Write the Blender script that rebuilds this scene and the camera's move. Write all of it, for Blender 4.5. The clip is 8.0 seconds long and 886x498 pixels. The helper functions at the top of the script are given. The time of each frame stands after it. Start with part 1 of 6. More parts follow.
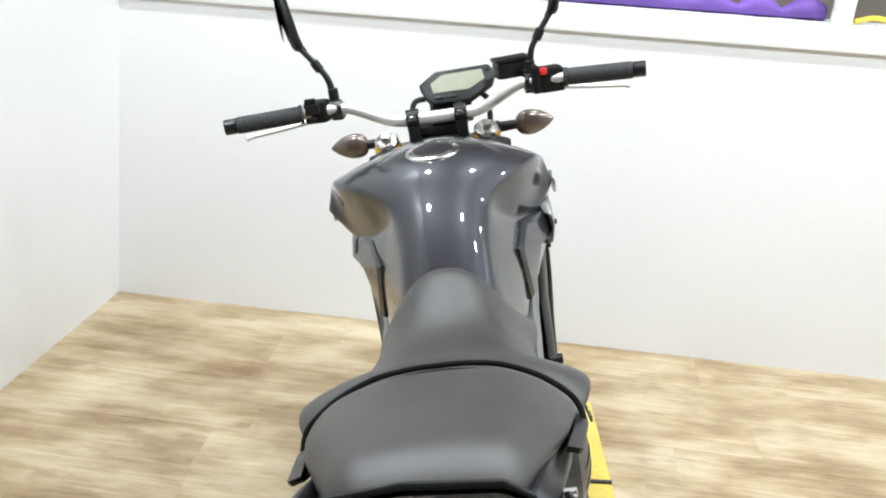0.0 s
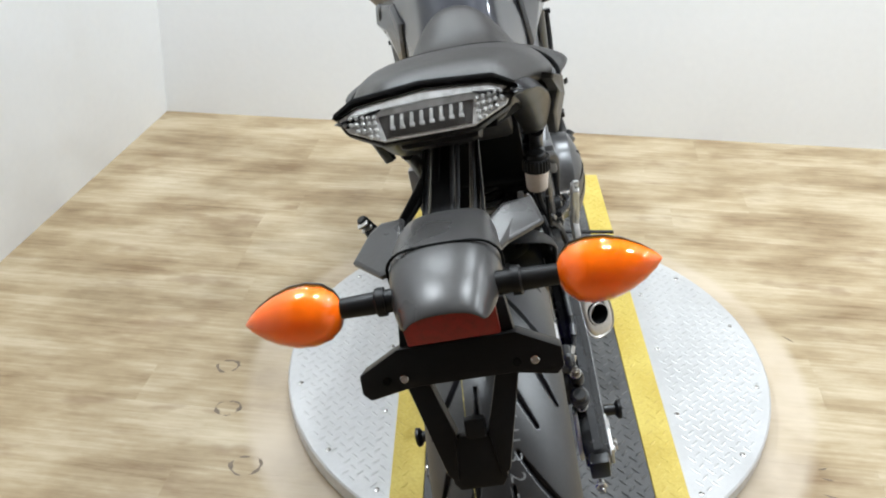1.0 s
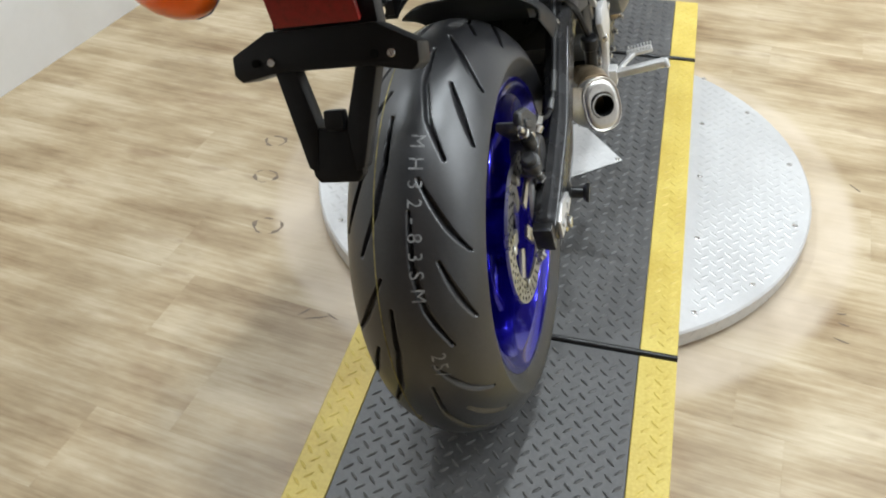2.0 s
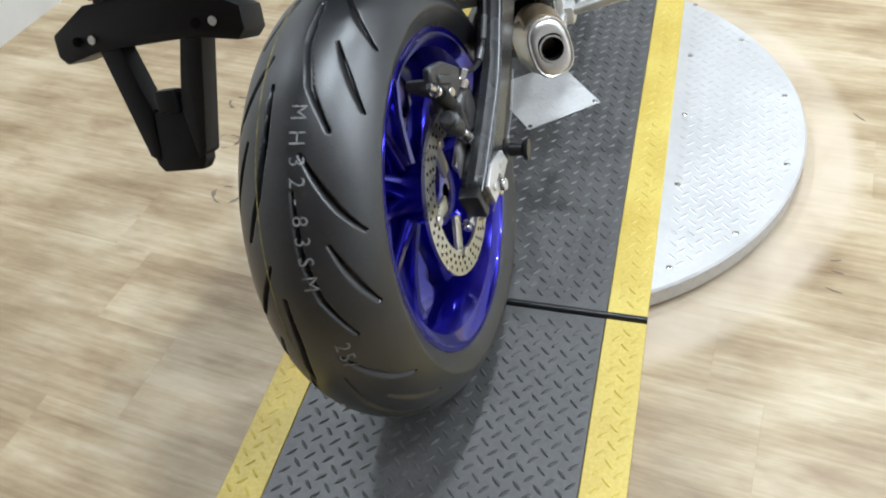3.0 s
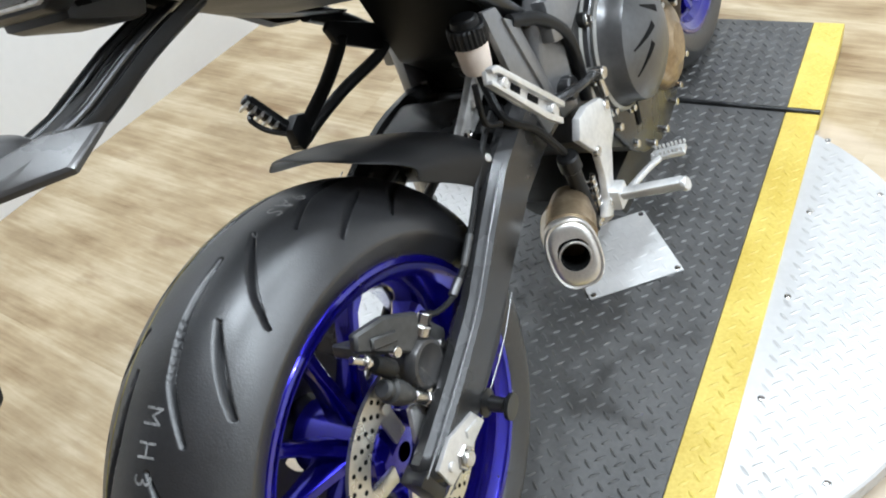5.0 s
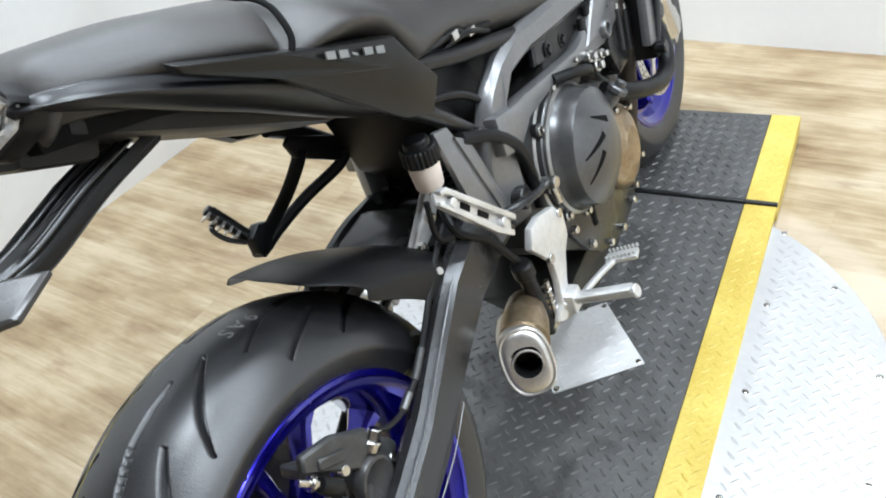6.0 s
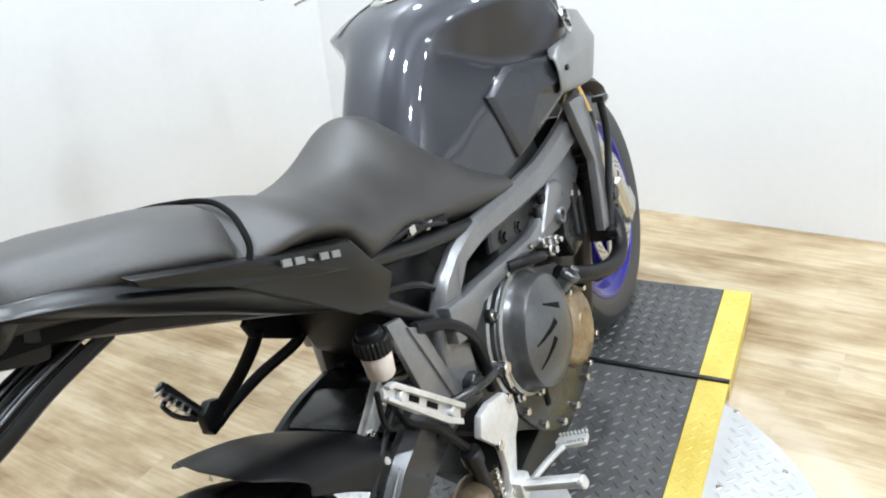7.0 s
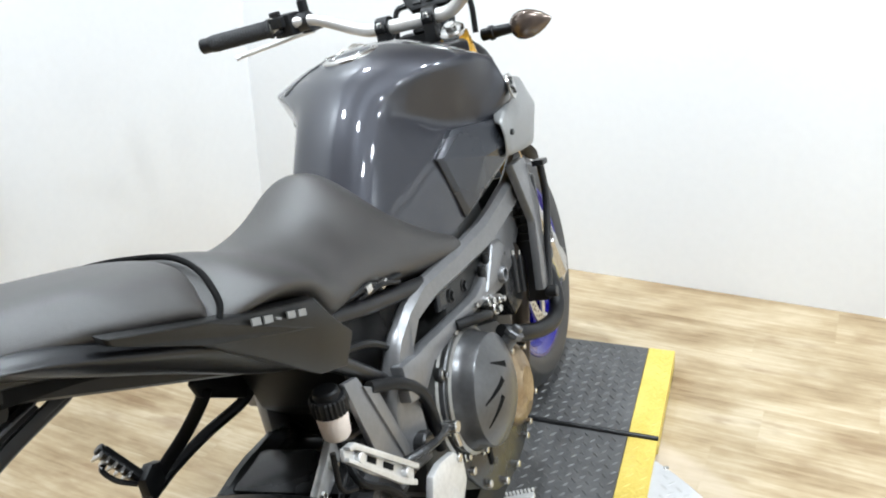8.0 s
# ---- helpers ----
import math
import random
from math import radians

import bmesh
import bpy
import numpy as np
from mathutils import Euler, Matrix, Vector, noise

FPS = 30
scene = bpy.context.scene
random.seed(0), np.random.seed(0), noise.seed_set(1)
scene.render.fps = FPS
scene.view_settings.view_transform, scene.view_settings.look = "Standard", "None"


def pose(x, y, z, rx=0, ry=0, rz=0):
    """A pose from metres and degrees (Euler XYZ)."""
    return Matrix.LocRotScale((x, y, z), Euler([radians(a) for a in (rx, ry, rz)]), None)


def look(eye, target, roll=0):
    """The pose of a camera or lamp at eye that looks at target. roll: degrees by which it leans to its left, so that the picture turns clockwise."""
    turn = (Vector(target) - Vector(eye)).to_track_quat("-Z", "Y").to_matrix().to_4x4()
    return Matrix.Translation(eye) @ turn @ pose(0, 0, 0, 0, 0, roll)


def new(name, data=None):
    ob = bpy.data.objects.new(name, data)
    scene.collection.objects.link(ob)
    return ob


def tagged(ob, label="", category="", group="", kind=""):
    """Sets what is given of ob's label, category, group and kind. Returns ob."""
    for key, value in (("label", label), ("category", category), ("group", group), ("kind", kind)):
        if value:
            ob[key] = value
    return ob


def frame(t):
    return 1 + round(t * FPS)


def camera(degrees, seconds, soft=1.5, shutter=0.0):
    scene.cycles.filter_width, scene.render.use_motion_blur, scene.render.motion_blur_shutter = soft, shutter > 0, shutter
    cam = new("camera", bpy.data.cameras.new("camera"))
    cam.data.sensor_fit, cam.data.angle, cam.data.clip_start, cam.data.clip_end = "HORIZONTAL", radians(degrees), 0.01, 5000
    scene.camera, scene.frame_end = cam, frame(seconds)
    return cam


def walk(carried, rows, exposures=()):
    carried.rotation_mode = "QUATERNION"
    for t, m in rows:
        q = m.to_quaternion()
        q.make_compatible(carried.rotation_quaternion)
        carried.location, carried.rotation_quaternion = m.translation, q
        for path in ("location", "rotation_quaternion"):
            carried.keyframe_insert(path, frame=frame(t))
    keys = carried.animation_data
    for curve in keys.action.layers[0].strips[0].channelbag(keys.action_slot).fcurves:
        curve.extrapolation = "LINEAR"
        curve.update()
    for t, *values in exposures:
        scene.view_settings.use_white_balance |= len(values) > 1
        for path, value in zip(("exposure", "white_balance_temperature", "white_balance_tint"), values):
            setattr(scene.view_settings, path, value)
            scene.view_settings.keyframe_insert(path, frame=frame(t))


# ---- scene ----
cam = camera(57.3, 8.0, soft=2.0)
PATH = [
    (0, (-0.242, -0.59, 1.388), (-0.225, 1.24, 0.582), 3.6),
    (0.5, (-0.224, -0.761, 1.37), (-0.247, 1.032, 0.484), 1.6),
    (1, (-0.215, -0.969, 1.311), (-0.253, 0.699, 0.208), -0.3),
    (1.5, (-0.101, -1.0, 1.216), (-0.302, 0.502, -0.089), -2.2),
    (2, (0.097, -1.032, 1.168), (-0.297, 0.387, -0.185), -1.6),
    (2.2, (0.152, -1.041, 1.157), (-0.267, 0.344, -0.224), -3.5),
    (3.3, (0.244, -0.778, 1.117), (-0.242, 0.487, -0.354), -9.3),
    (3.5, (0.246, -0.705, 1.117), (-0.211, 0.555, -0.368), -10.4),
    (4, (0.288, -0.563, 1.116), (-0.414, 0.586, -0.363), -17.2),
    (4.2, (0.322, -0.508, 1.119), (-0.439, 0.666, -0.31), -15.4),
    (5.3, (0.384, -0.439, 1.133), (-0.532, 0.738, -0.199), -16.6),
    (5.5, (0.398, -0.426, 1.151), (-0.509, 0.771, -0.169), -16.0),
    (6, (0.412, -0.404, 1.182), (-0.482, 0.879, -0.064), -14.6),
    (6.5, (0.424, -0.382, 1.217), (-0.462, 1.007, 0.083), -12.8),
    (7, (0.438, -0.371, 1.255), (-0.432, 1.129, 0.259), -9.7),
    (7.5, (0.449, -0.364, 1.297), (-0.409, 1.221, 0.431), -7.5),
    (8, (0.385, -0.4, 1.272), (-0.296, 1.249, 0.369), -5.2),
]
walk(cam, [(t, look(eye, target, roll)) for t, eye, target, roll in PATH],
     exposures=[(0, -0.12, 6440, 10), (0.5, -0.16, 6330, 10), (1, -0.25, 6340, 10), (2, -0.30, 6440, 10), (3.5, -0.15, 6030, 10), (4, -0.12, 6160, 10), (5.5, -0.03, 6160, 10), (6.5, -0.06, 6110, 10), (7.2, -0.03, 6190, 10), (8, -0.03, 6220, 10)])


# ---------------------------------------------------------------- world and light
world = bpy.data.worlds.new("world")
scene.world = world
world.use_nodes = True
world.node_tree.nodes["Background"].inputs[0].default_value = (0.9, 0.95, 1.0, 1)
world.node_tree.nodes["Background"].inputs[1].default_value = 0.1

ROOM = Matrix.Translation((-1.418, 2.115, 0)) @ Matrix.Rotation(radians(-6.6), 4, "Z")
FLOOR = -0.055
CEILING = 2.75


def downlight(x, y, power):
    """A round ceiling spot lamp, in the room's frame."""
    lamp = bpy.data.lights.new("downlight_lamp", "AREA")
    lamp.shape, lamp.size, lamp.energy = "DISK", 0.14, power
    lamp.color = (0.885, 0.96, 1.0)
    ob = new("downlight_lamp", lamp)
    ob.matrix_world = ROOM @ pose(x, y, CEILING - 0.012)
    return ob


LAMPS = [(x, y) for x in (0.55, 1.75, 2.95, 4.1) for y in (-0.55, -1.75)]
for x, y in LAMPS:
    downlight(x, y, 28.5)


# ---------------------------------------------------------------- materials
def rgb(c):
    return (*c, 1)


def material(name, color, rough=0.5, metal=0.0, vary=0.15, scale=8.0, fine=120.0, bump=0.0, bump_scale=300.0, coat=0.0, color2=None, rough_vary=0.1, per_object=0.0, spec=0.5):
    m = bpy.data.materials.new(name)
    m.use_nodes = True
    nt = m.node_tree
    n, l = nt.nodes, nt.links
    b = n["Principled BSDF"]
    b.inputs["Metallic"].default_value = metal
    b.inputs["Coat Weight"].default_value = coat
    b.inputs["Coat Roughness"].default_value = 0.03
    b.inputs["Specular IOR Level"].default_value = spec
    tc = n.new("ShaderNodeTexCoord")
    a = n.new("ShaderNodeTexNoise")
    a.inputs["Scale"].default_value, a.inputs["Detail"].default_value = scale, 6
    l.new(tc.outputs["Object"], a.inputs["Vector"])
    f = n.new("ShaderNodeTexNoise")
    f.inputs["Scale"].default_value, f.inputs["Detail"].default_value = fine, 3
    l.new(tc.outputs["Object"], f.inputs["Vector"])
    add = n.new("ShaderNodeMath")
    add.operation = "MULTIPLY_ADD"
    add.inputs[1].default_value = 0.4
    l.new(f.outputs["Fac"], add.inputs[0])
    sc = n.new("ShaderNodeMath")
    sc.operation = "MULTIPLY"
    sc.inputs[1].default_value = 0.6
    l.new(a.outputs["Fac"], sc.inputs[0])
    l.new(sc.outputs[0], add.inputs[2])
    ramp = n.new("ShaderNodeMapRange")
    ramp.inputs[1].default_value, ramp.inputs[2].default_value = 0.3, 0.7
    l.new(add.outputs[0], ramp.inputs[0])
    mix = n.new("ShaderNodeMix")
    mix.data_type = "RGBA"
    lo = tuple(c * (1 - vary) for c in color)
    hi = color2 or tuple(min(1, c * (1 + vary)) for c in color)
    mix.inputs[6].default_value, mix.inputs[7].default_value = rgb(lo), rgb(hi)
    l.new(ramp.outputs[0], mix.inputs[0])
    last = mix.outputs[2]
    if per_object:
        info = n.new("ShaderNodeObjectInfo")
        r2 = n.new("ShaderNodeMapRange")
        r2.inputs[3].default_value, r2.inputs[4].default_value = 1 - per_object, 1 + per_object
        l.new(info.outputs["Random"], r2.inputs[0])
        hsv = n.new("ShaderNodeHueSaturation")
        l.new(r2.outputs[0], hsv.inputs["Value"])
        l.new(last, hsv.inputs["Color"])
        last = hsv.outputs[0]
    l.new(last, b.inputs["Base Color"])
    rr = n.new("ShaderNodeMapRange")
    rr.inputs[3].default_value, rr.inputs[4].default_value = max(0.02, rough - rough_vary), min(1, rough + rough_vary)
    l.new(a.outputs["Fac"], rr.inputs[0])
    l.new(rr.outputs[0], b.inputs["Roughness"])
    if bump:
        bn = n.new("ShaderNodeTexNoise")
        bn.inputs["Scale"].default_value, bn.inputs["Detail"].default_value = bump_scale, 2
        l.new(tc.outputs["Object"], bn.inputs["Vector"])
        bu = n.new("ShaderNodeBump")
        bu.inputs["Strength"].default_value, bu.inputs["Distance"].default_value = bump, 0.001
        l.new(bn.outputs["Fac"], bu.inputs["Height"])
        l.new(bu.outputs[0], b.inputs["Normal"])
    return m


M_WALL = material("white_wall_paint", (0.797, 0.80, 0.803), 0.5, vary=0.025, scale=1.5, fine=40, bump=0.12, bump_scale=90)
M_TRIM = material("white_gloss_trim", (0.83, 0.83, 0.82), 0.3, vary=0.02, scale=3)
M_CEIL = material("dark_ceiling", (0.30, 0.24, 0.205), 0.8, vary=0.15, scale=2)
# south wall is never in view; its brown is assumed, for reflections and contrast
M_SOUTH = material("assumed_brown_wall", (0.22, 0.17, 0.14), 0.7, vary=0.1, scale=2)
M_GREY = material("grey_far_wall", (0.42, 0.38, 0.33), 0.7, vary=0.1, scale=2)
M_TYRE = material("tyre_rubber", (0.017, 0.017, 0.0185), 0.38, vary=0.4, scale=11, fine=200, bump=0.2, bump_scale=500, spec=0.95)
M_BLUE = material("blue_wheel_lacquer", (0.010, 0.006, 0.30), 0.18, 0.75, vary=0.2, scale=20, coat=0.7)
M_TANK = material("dark_grey_metallic_paint", (0.031, 0.032, 0.039), 0.42, 0.5, vary=0.08, scale=6, fine=900, coat=1.0, rough_vary=0.03, spec=0.3)
M_PANEL = material("satin_grey_panel", (0.032, 0.034, 0.040), 0.26, 0.4, vary=0.1, scale=9, coat=0.6)
M_SCOOP = material("silver_grey_scoop", (0.25, 0.25, 0.245), 0.38, 0.35, vary=0.08, scale=9)
M_SEAT = material("dark_grey_seat_vinyl", (0.031, 0.0282, 0.026), 0.44, vary=0.24, scale=10, fine=260, bump=0.4, bump_scale=900, spec=0.7)
M_BLACK = material("black_plastic", (0.007, 0.007, 0.0074), 0.42, vary=0.35, scale=14, bump=0.15, bump_scale=700, spec=0.28)
M_SATIN = material("satin_black_paint", (0.009, 0.009, 0.0096), 0.34, 0.1, vary=0.3, scale=12, bump=0.08, bump_scale=600)
M_TAIL = material("dark_tail_plastic", (0.006, 0.0063, 0.0075), 0.36, vary=0.25, scale=10, bump=0.12, bump_scale=800)
M_FENDER = material("grey_fender_plastic", (0.008, 0.008, 0.0078), 0.36, 0.0, vary=0.25, scale=15, bump=0.15, bump_scale=900, spec=0.36)
M_HOUSING = material("satin_grey_housing", (0.062, 0.060, 0.059), 0.30, 0.35, vary=0.12, scale=15, bump=0.12, bump_scale=900)
M_FRAME = material("graphite_frame_paint", (0.23, 0.23, 0.235), 0.34, 0.65, vary=0.14, scale=12, bump=0.1, bump_scale=500)
M_SWING = material("dark_swingarm_metal", (0.034, 0.034, 0.035), 0.26, 0.45, vary=0.25, scale=14, bump=0.06, bump_scale=400)
M_CALIPER = material("grey_caliper_casting", (0.060, 0.060, 0.059), 0.45, 0.35, vary=0.3, scale=30, bump=0.25, bump_scale=500)
M_ENGINE = material("dark_engine_metal", (0.032, 0.032, 0.031), 0.42, 0.35, vary=0.3, scale=18, bump=0.2, bump_scale=400)
M_COVER = material("clutch_cover_metal", (0.115, 0.115, 0.117), 0.32, 0.68, vary=0.18, scale=16, bump=0.15, bump_scale=500)
M_ALU = material("cast_aluminium", (0.66, 0.655, 0.645), 0.38, 0.6, vary=0.16, scale=25, bump=0.15, bump_scale=350)
M_STEEL = material("bright_steel", (0.60, 0.59, 0.57), 0.22, 1.0, vary=0.1, scale=30)
M_DISC = material("brake_disc_steel", (0.62, 0.60, 0.55), 0.30, 0.9, vary=0.12, scale=40, fine=400)
M_RING = material("machined_ring_metal", (0.30, 0.295, 0.28), 0.32, 0.8, vary=0.15, scale=30)
M_PAD = material("bright_pad_aluminium", (0.66, 0.655, 0.65), 0.5, 0.25, vary=0.1, scale=9, fine=90, bump=0.2, bump_scale=180)
M_EXHAUST = material("brushed_exhaust_steel", (0.64, 0.62, 0.59), 0.34, 0.85, vary=0.18, scale=12, fine=300)
M_BRONZE = material("heat_tinted_bronze", (0.30, 0.21, 0.12), 0.36, 0.85, vary=0.35, scale=25, color2=(0.46, 0.36, 0.24))
M_HEADER = material("dark_tinted_pipe", (0.045, 0.036, 0.030), 0.42, 0.6, vary=0.35, scale=20)
M_GOLD = material("gold_anodised", (0.75, 0.42, 0.05), 0.28, 0.8, vary=0.08, scale=20)
M_BAR = material("silver_bar_metal", (0.72, 0.70, 0.67), 0.36, 0.6, vary=0.08, scale=18)
M_GRIP = material("grip_rubber", (0.022, 0.022, 0.023), 0.7, vary=0.25, scale=40, bump=0.6, bump_scale=600)
M_RED = material("red_reflector", (0.27, 0.007, 0.006), 0.4, vary=0.35, scale=120, fine=500, coat=0.15, spec=0.3)
M_REDSW = material("red_switch", (0.55, 0.03, 0.02), 0.4, vary=0.1)
M_WHITEP = material("milky_reservoir_plastic", (0.80, 0.70, 0.62), 0.45, vary=0.08, scale=30)
M_LCD = material("grey_lcd_glass", (0.30, 0.31, 0.24), 0.15, vary=0.08, scale=30, coat=0.6)
M_MARK = material("pale_chalk_marking", (0.21, 0.21, 0.208), 0.8, vary=0.6, scale=70, fine=300)
M_LAMPTOOTH = material("white_lamp_ribs", (0.56, 0.555, 0.54), 0.3, 0.2, vary=0.1)
M_LETTER = material("silver_lettering", (0.22, 0.22, 0.215), 0.4, 0.3, vary=0.08)
M_HOLE = material("dark_drilled_hole", (0.005, 0.005, 0.005), 0.9, vary=0.1, spec=0.15)
M_PURPLE = material("purple_cloth", (0.13, 0.06, 0.30), 0.7, vary=0.3, scale=6)
M_YELLOWTHING = material("yellow_plastic", (0.75, 0.55, 0.04), 0.4, vary=0.15, scale=6)
M_YELLOW = material("worn_yellow_paint", (0.60, 0.41, 0.05), 0.48, vary=0.15, scale=9, fine=160, bump=0.25, bump_scale=250, color2=(0.74, 0.60, 0.15))
M_DECK = material("dark_deck_plate", (0.092, 0.091, 0.090), 0.48, 0.2, vary=0.3, scale=12, fine=140, bump=0.3, bump_scale=260)
M_TREAD = material("worn_deck_tread", (0.102, 0.101, 0.099), 0.45, 0.25, vary=0.35, scale=10, fine=120)
M_PLATE = material("turntable_aluminium", (0.57, 0.565, 0.56), 0.45, 0.35, vary=0.08, scale=7, fine=90, bump=0.2, bump_scale=180)
M_PLATE_TREAD = material("turntable_tread_aluminium", (0.51, 0.505, 0.495), 0.42, 0.45, vary=0.10, scale=10, fine=100)


def lens_material(name, color, rough, ior=1.45):
    m = bpy.data.materials.new(name)
    m.use_nodes = True
    nt = m.node_tree
    b = nt.nodes["Principled BSDF"]
    b.inputs["Base Color"].default_value = rgb(color)
    b.inputs["Roughness"].default_value = rough
    b.inputs["Transmission Weight"].default_value = 1.0 if ior < 1.3 else 0.75
    b.inputs["IOR"].default_value = ior
    b.inputs["Coat Weight"].default_value = 0.0 if ior < 1.3 else 0.4
    w = nt.nodes.new("ShaderNodeTexWave")
    w.inputs["Scale"].default_value = 90
    tc = nt.nodes.new("ShaderNodeTexCoord")
    nt.links.new(tc.outputs["Object"], w.inputs["Vector"])
    bu = nt.nodes.new("ShaderNodeBump")
    bu.inputs["Strength"].default_value, bu.inputs["Distance"].default_value = 0.12, 0.0006
    nt.links.new(w.outputs["Fac"], bu.inputs["Height"])
    nt.links.new(bu.outputs[0], b.inputs["Normal"])
    return m


M_SMOKE = material("smoked_bronze_lens", (0.16, 0.125, 0.105), 0.22, 0.6, vary=0.12, scale=30, coat=0.6)
M_AMBER = lens_material("amber_lens", (1.0, 0.30, 0.012), 0.05)
M_AMBERCORE = material("orange_lamp_inside", (0.95, 0.25, 0.006), 0.35, vary=0.3, scale=60, fine=300)
M_CLEAR = lens_material("clear_tail_lens", (0.80, 0.79, 0.78), 0.03, 1.18)
M_BROW = material("grey_tail_cowl", (0.075, 0.070, 0.066), 0.35, 0.1, vary=0.15, scale=12)
M_BOWL = material("pale_lamp_bowl", (0.80, 0.79, 0.77), 0.35, 0.15, vary=0.3, scale=60)
M_CHROME = material("tail_lamp_reflector", (0.50, 0.49, 0.48), 0.2, 1.0, vary=0.3, scale=90)


def plank_material():
    m = bpy.data.materials.new("oak_look_vinyl_plank")
    m.use_nodes = True
    nt = m.node_tree
    n, l = nt.nodes, nt.links
    b = n["Principled BSDF"]
    tc, info = n.new("ShaderNodeTexCoord"), n.new("ShaderNodeObjectInfo")
    shift = n.new("ShaderNodeVectorMath")
    shift.operation = "MULTIPLY_ADD"
    shift.inputs[1].default_value = (1, 1, 1)
    comb = n.new("ShaderNodeCombineXYZ")
    for k, f in enumerate((37.0, 91.0, 53.0)):
        mm = n.new("ShaderNodeMath")
        mm.operation = "MULTIPLY"
        mm.inputs[1].default_value = f
        l.new(info.outputs["Random"], mm.inputs[0])
        l.new(mm.outputs[0], comb.inputs[k])
    l.new(tc.outputs["Object"], shift.inputs[0])
    l.new(comb.outputs[0], shift.inputs[2])

    def grain(sx, sy, detail, scale):
        mp = n.new("ShaderNodeMapping")
        mp.inputs["Scale"].default_value = (sx, sy, 1)
        l.new(shift.outputs[0], mp.inputs["Vector"])
        t = n.new("ShaderNodeTexNoise")
        t.inputs["Scale"].default_value, t.inputs["Detail"].default_value, t.inputs["Roughness"].default_value = scale, detail, 0.62
        l.new(mp.outputs[0], t.inputs["Vector"])
        return t.outputs["Fac"]

    broad, fine, knots = grain(1.6, 11, 5, 1.0), grain(5, 90, 4, 1.0), grain(3.5, 9, 3, 1.3)
    # blotches that run on over the joints
    geo = n.new("ShaderNodeNewGeometry")
    gm = n.new("ShaderNodeMapping")
    gm.inputs["Rotation"].default_value = (0, 0, radians(6.6))
    gm.inputs["Scale"].default_value = (2.6, 6.0, 1)
    l.new(geo.outputs["Position"], gm.inputs["Vector"])
    blot = n.new("ShaderNodeTexNoise")
    blot.inputs["Scale"].default_value, blot.inputs["Detail"].default_value, blot.inputs["Roughness"].default_value = 1.0, 6, 0.6
    l.new(gm.outputs[0], blot.inputs["Vector"])
    ramp = n.new("ShaderNodeValToRGB")
    e = ramp.color_ramp.elements
    e[0].position, e[0].color = 0.385, (0.21, 0.135, 0.065, 1)
    e[1].position, e[1].color = 0.635, (0.57, 0.478, 0.335, 1)
    mid = ramp.color_ramp.elements.new(0.50)
    mid.color = (0.385, 0.292, 0.172, 1)
    mixf = n.new("ShaderNodeMath")
    mixf.operation = "MULTIPLY_ADD"
    mixf.inputs[1].default_value = 0.22
    l.new(fine, mixf.inputs[0])
    br = n.new("ShaderNodeMath")
    br.operation = "MULTIPLY"
    br.inputs[1].default_value = 0.80
    bm_ = n.new("ShaderNodeMath")
    bm_.operation = "MULTIPLY_ADD"
    bm_.inputs[1].default_value = 0.34
    bl = n.new("ShaderNodeMath")
    bl.operation = "MULTIPLY"
    bl.inputs[1].default_value = 0.66
    l.new(blot.outputs["Fac"], bl.inputs[0])
    l.new(broad, bm_.inputs[0])
    l.new(bl.outputs[0], bm_.inputs[2])
    l.new(bm_.outputs[0], br.inputs[0])
    l.new(br.outputs[0], mixf.inputs[2])
    l.new(mixf.outputs[0], ramp.inputs[0])
    # darker knots and smudges
    kn = n.new("ShaderNodeMapRange")
    kn.inputs[1].default_value, kn.inputs[2].default_value, kn.inputs[3].default_value, kn.inputs[4].default_value = 0.58, 0.72, 0.0, 0.5
    l.new(knots, kn.inputs[0])
    mk = n.new("ShaderNodeMix")
    mk.data_type = "RGBA"
    mk.inputs[7].default_value = (0.20, 0.115, 0.055, 1)
    l.new(kn.outputs[0], mk.inputs[0])
    l.new(ramp.outputs[0], mk.inputs[6])
    # worn ring that the turning platform has scuffed into the floor
    sub = n.new("ShaderNodeVectorMath")
    sub.operation = "DISTANCE"
    sub.inputs[1].default_value = (-0.05, 0.56, FLOOR)
    l.new(geo.outputs["Position"], sub.inputs[0])
    ring = n.new("ShaderNodeMapRange")
    ring.interpolation_type = "SMOOTHSTEP"
    ring.inputs[1].default_value, ring.inputs[2].default_value, ring.inputs[3].default_value, ring.inputs[4].default_value = 0.66, 0.70, 1.0, 0.0
    l.new(sub.outputs["Value"], ring.inputs[0])
    rn = n.new("ShaderNodeTexNoise")
    rn.inputs["Scale"].default_value, rn.inputs["Detail"].default_value = 5, 5
    l.new(geo.outputs["Position"], rn.inputs["Vector"])
    rm = n.new("ShaderNodeMath")
    rm.operation = "MULTIPLY"
    l.new(ring.outputs[0], rm.inputs[0])
    rk = n.new("ShaderNodeMapRange")
    rk.inputs[1].default_value, rk.inputs[2].default_value, rk.inputs[3].default_value, rk.inputs[4].default_value = 0.3, 0.65, 0.25, 0.85
    l.new(rn.outputs["Fac"], rk.inputs[0])
    l.new(rk.outputs[0], rm.inputs[1])
    mr = n.new("ShaderNodeMix")
    mr.data_type = "RGBA"
    mr.inputs[7].default_value = (0.58, 0.485, 0.375, 1)
    l.new(rm.outputs[0], mr.inputs[0])
    l.new(mk.outputs[2], mr.inputs[6])
    hsv = n.new("ShaderNodeHueSaturation")
    pr = n.new("ShaderNodeMapRange")
    pr.inputs[3].default_value, pr.inputs[4].default_value = 0.985, 1.015
    l.new(info.outputs["Random"], pr.inputs[0])
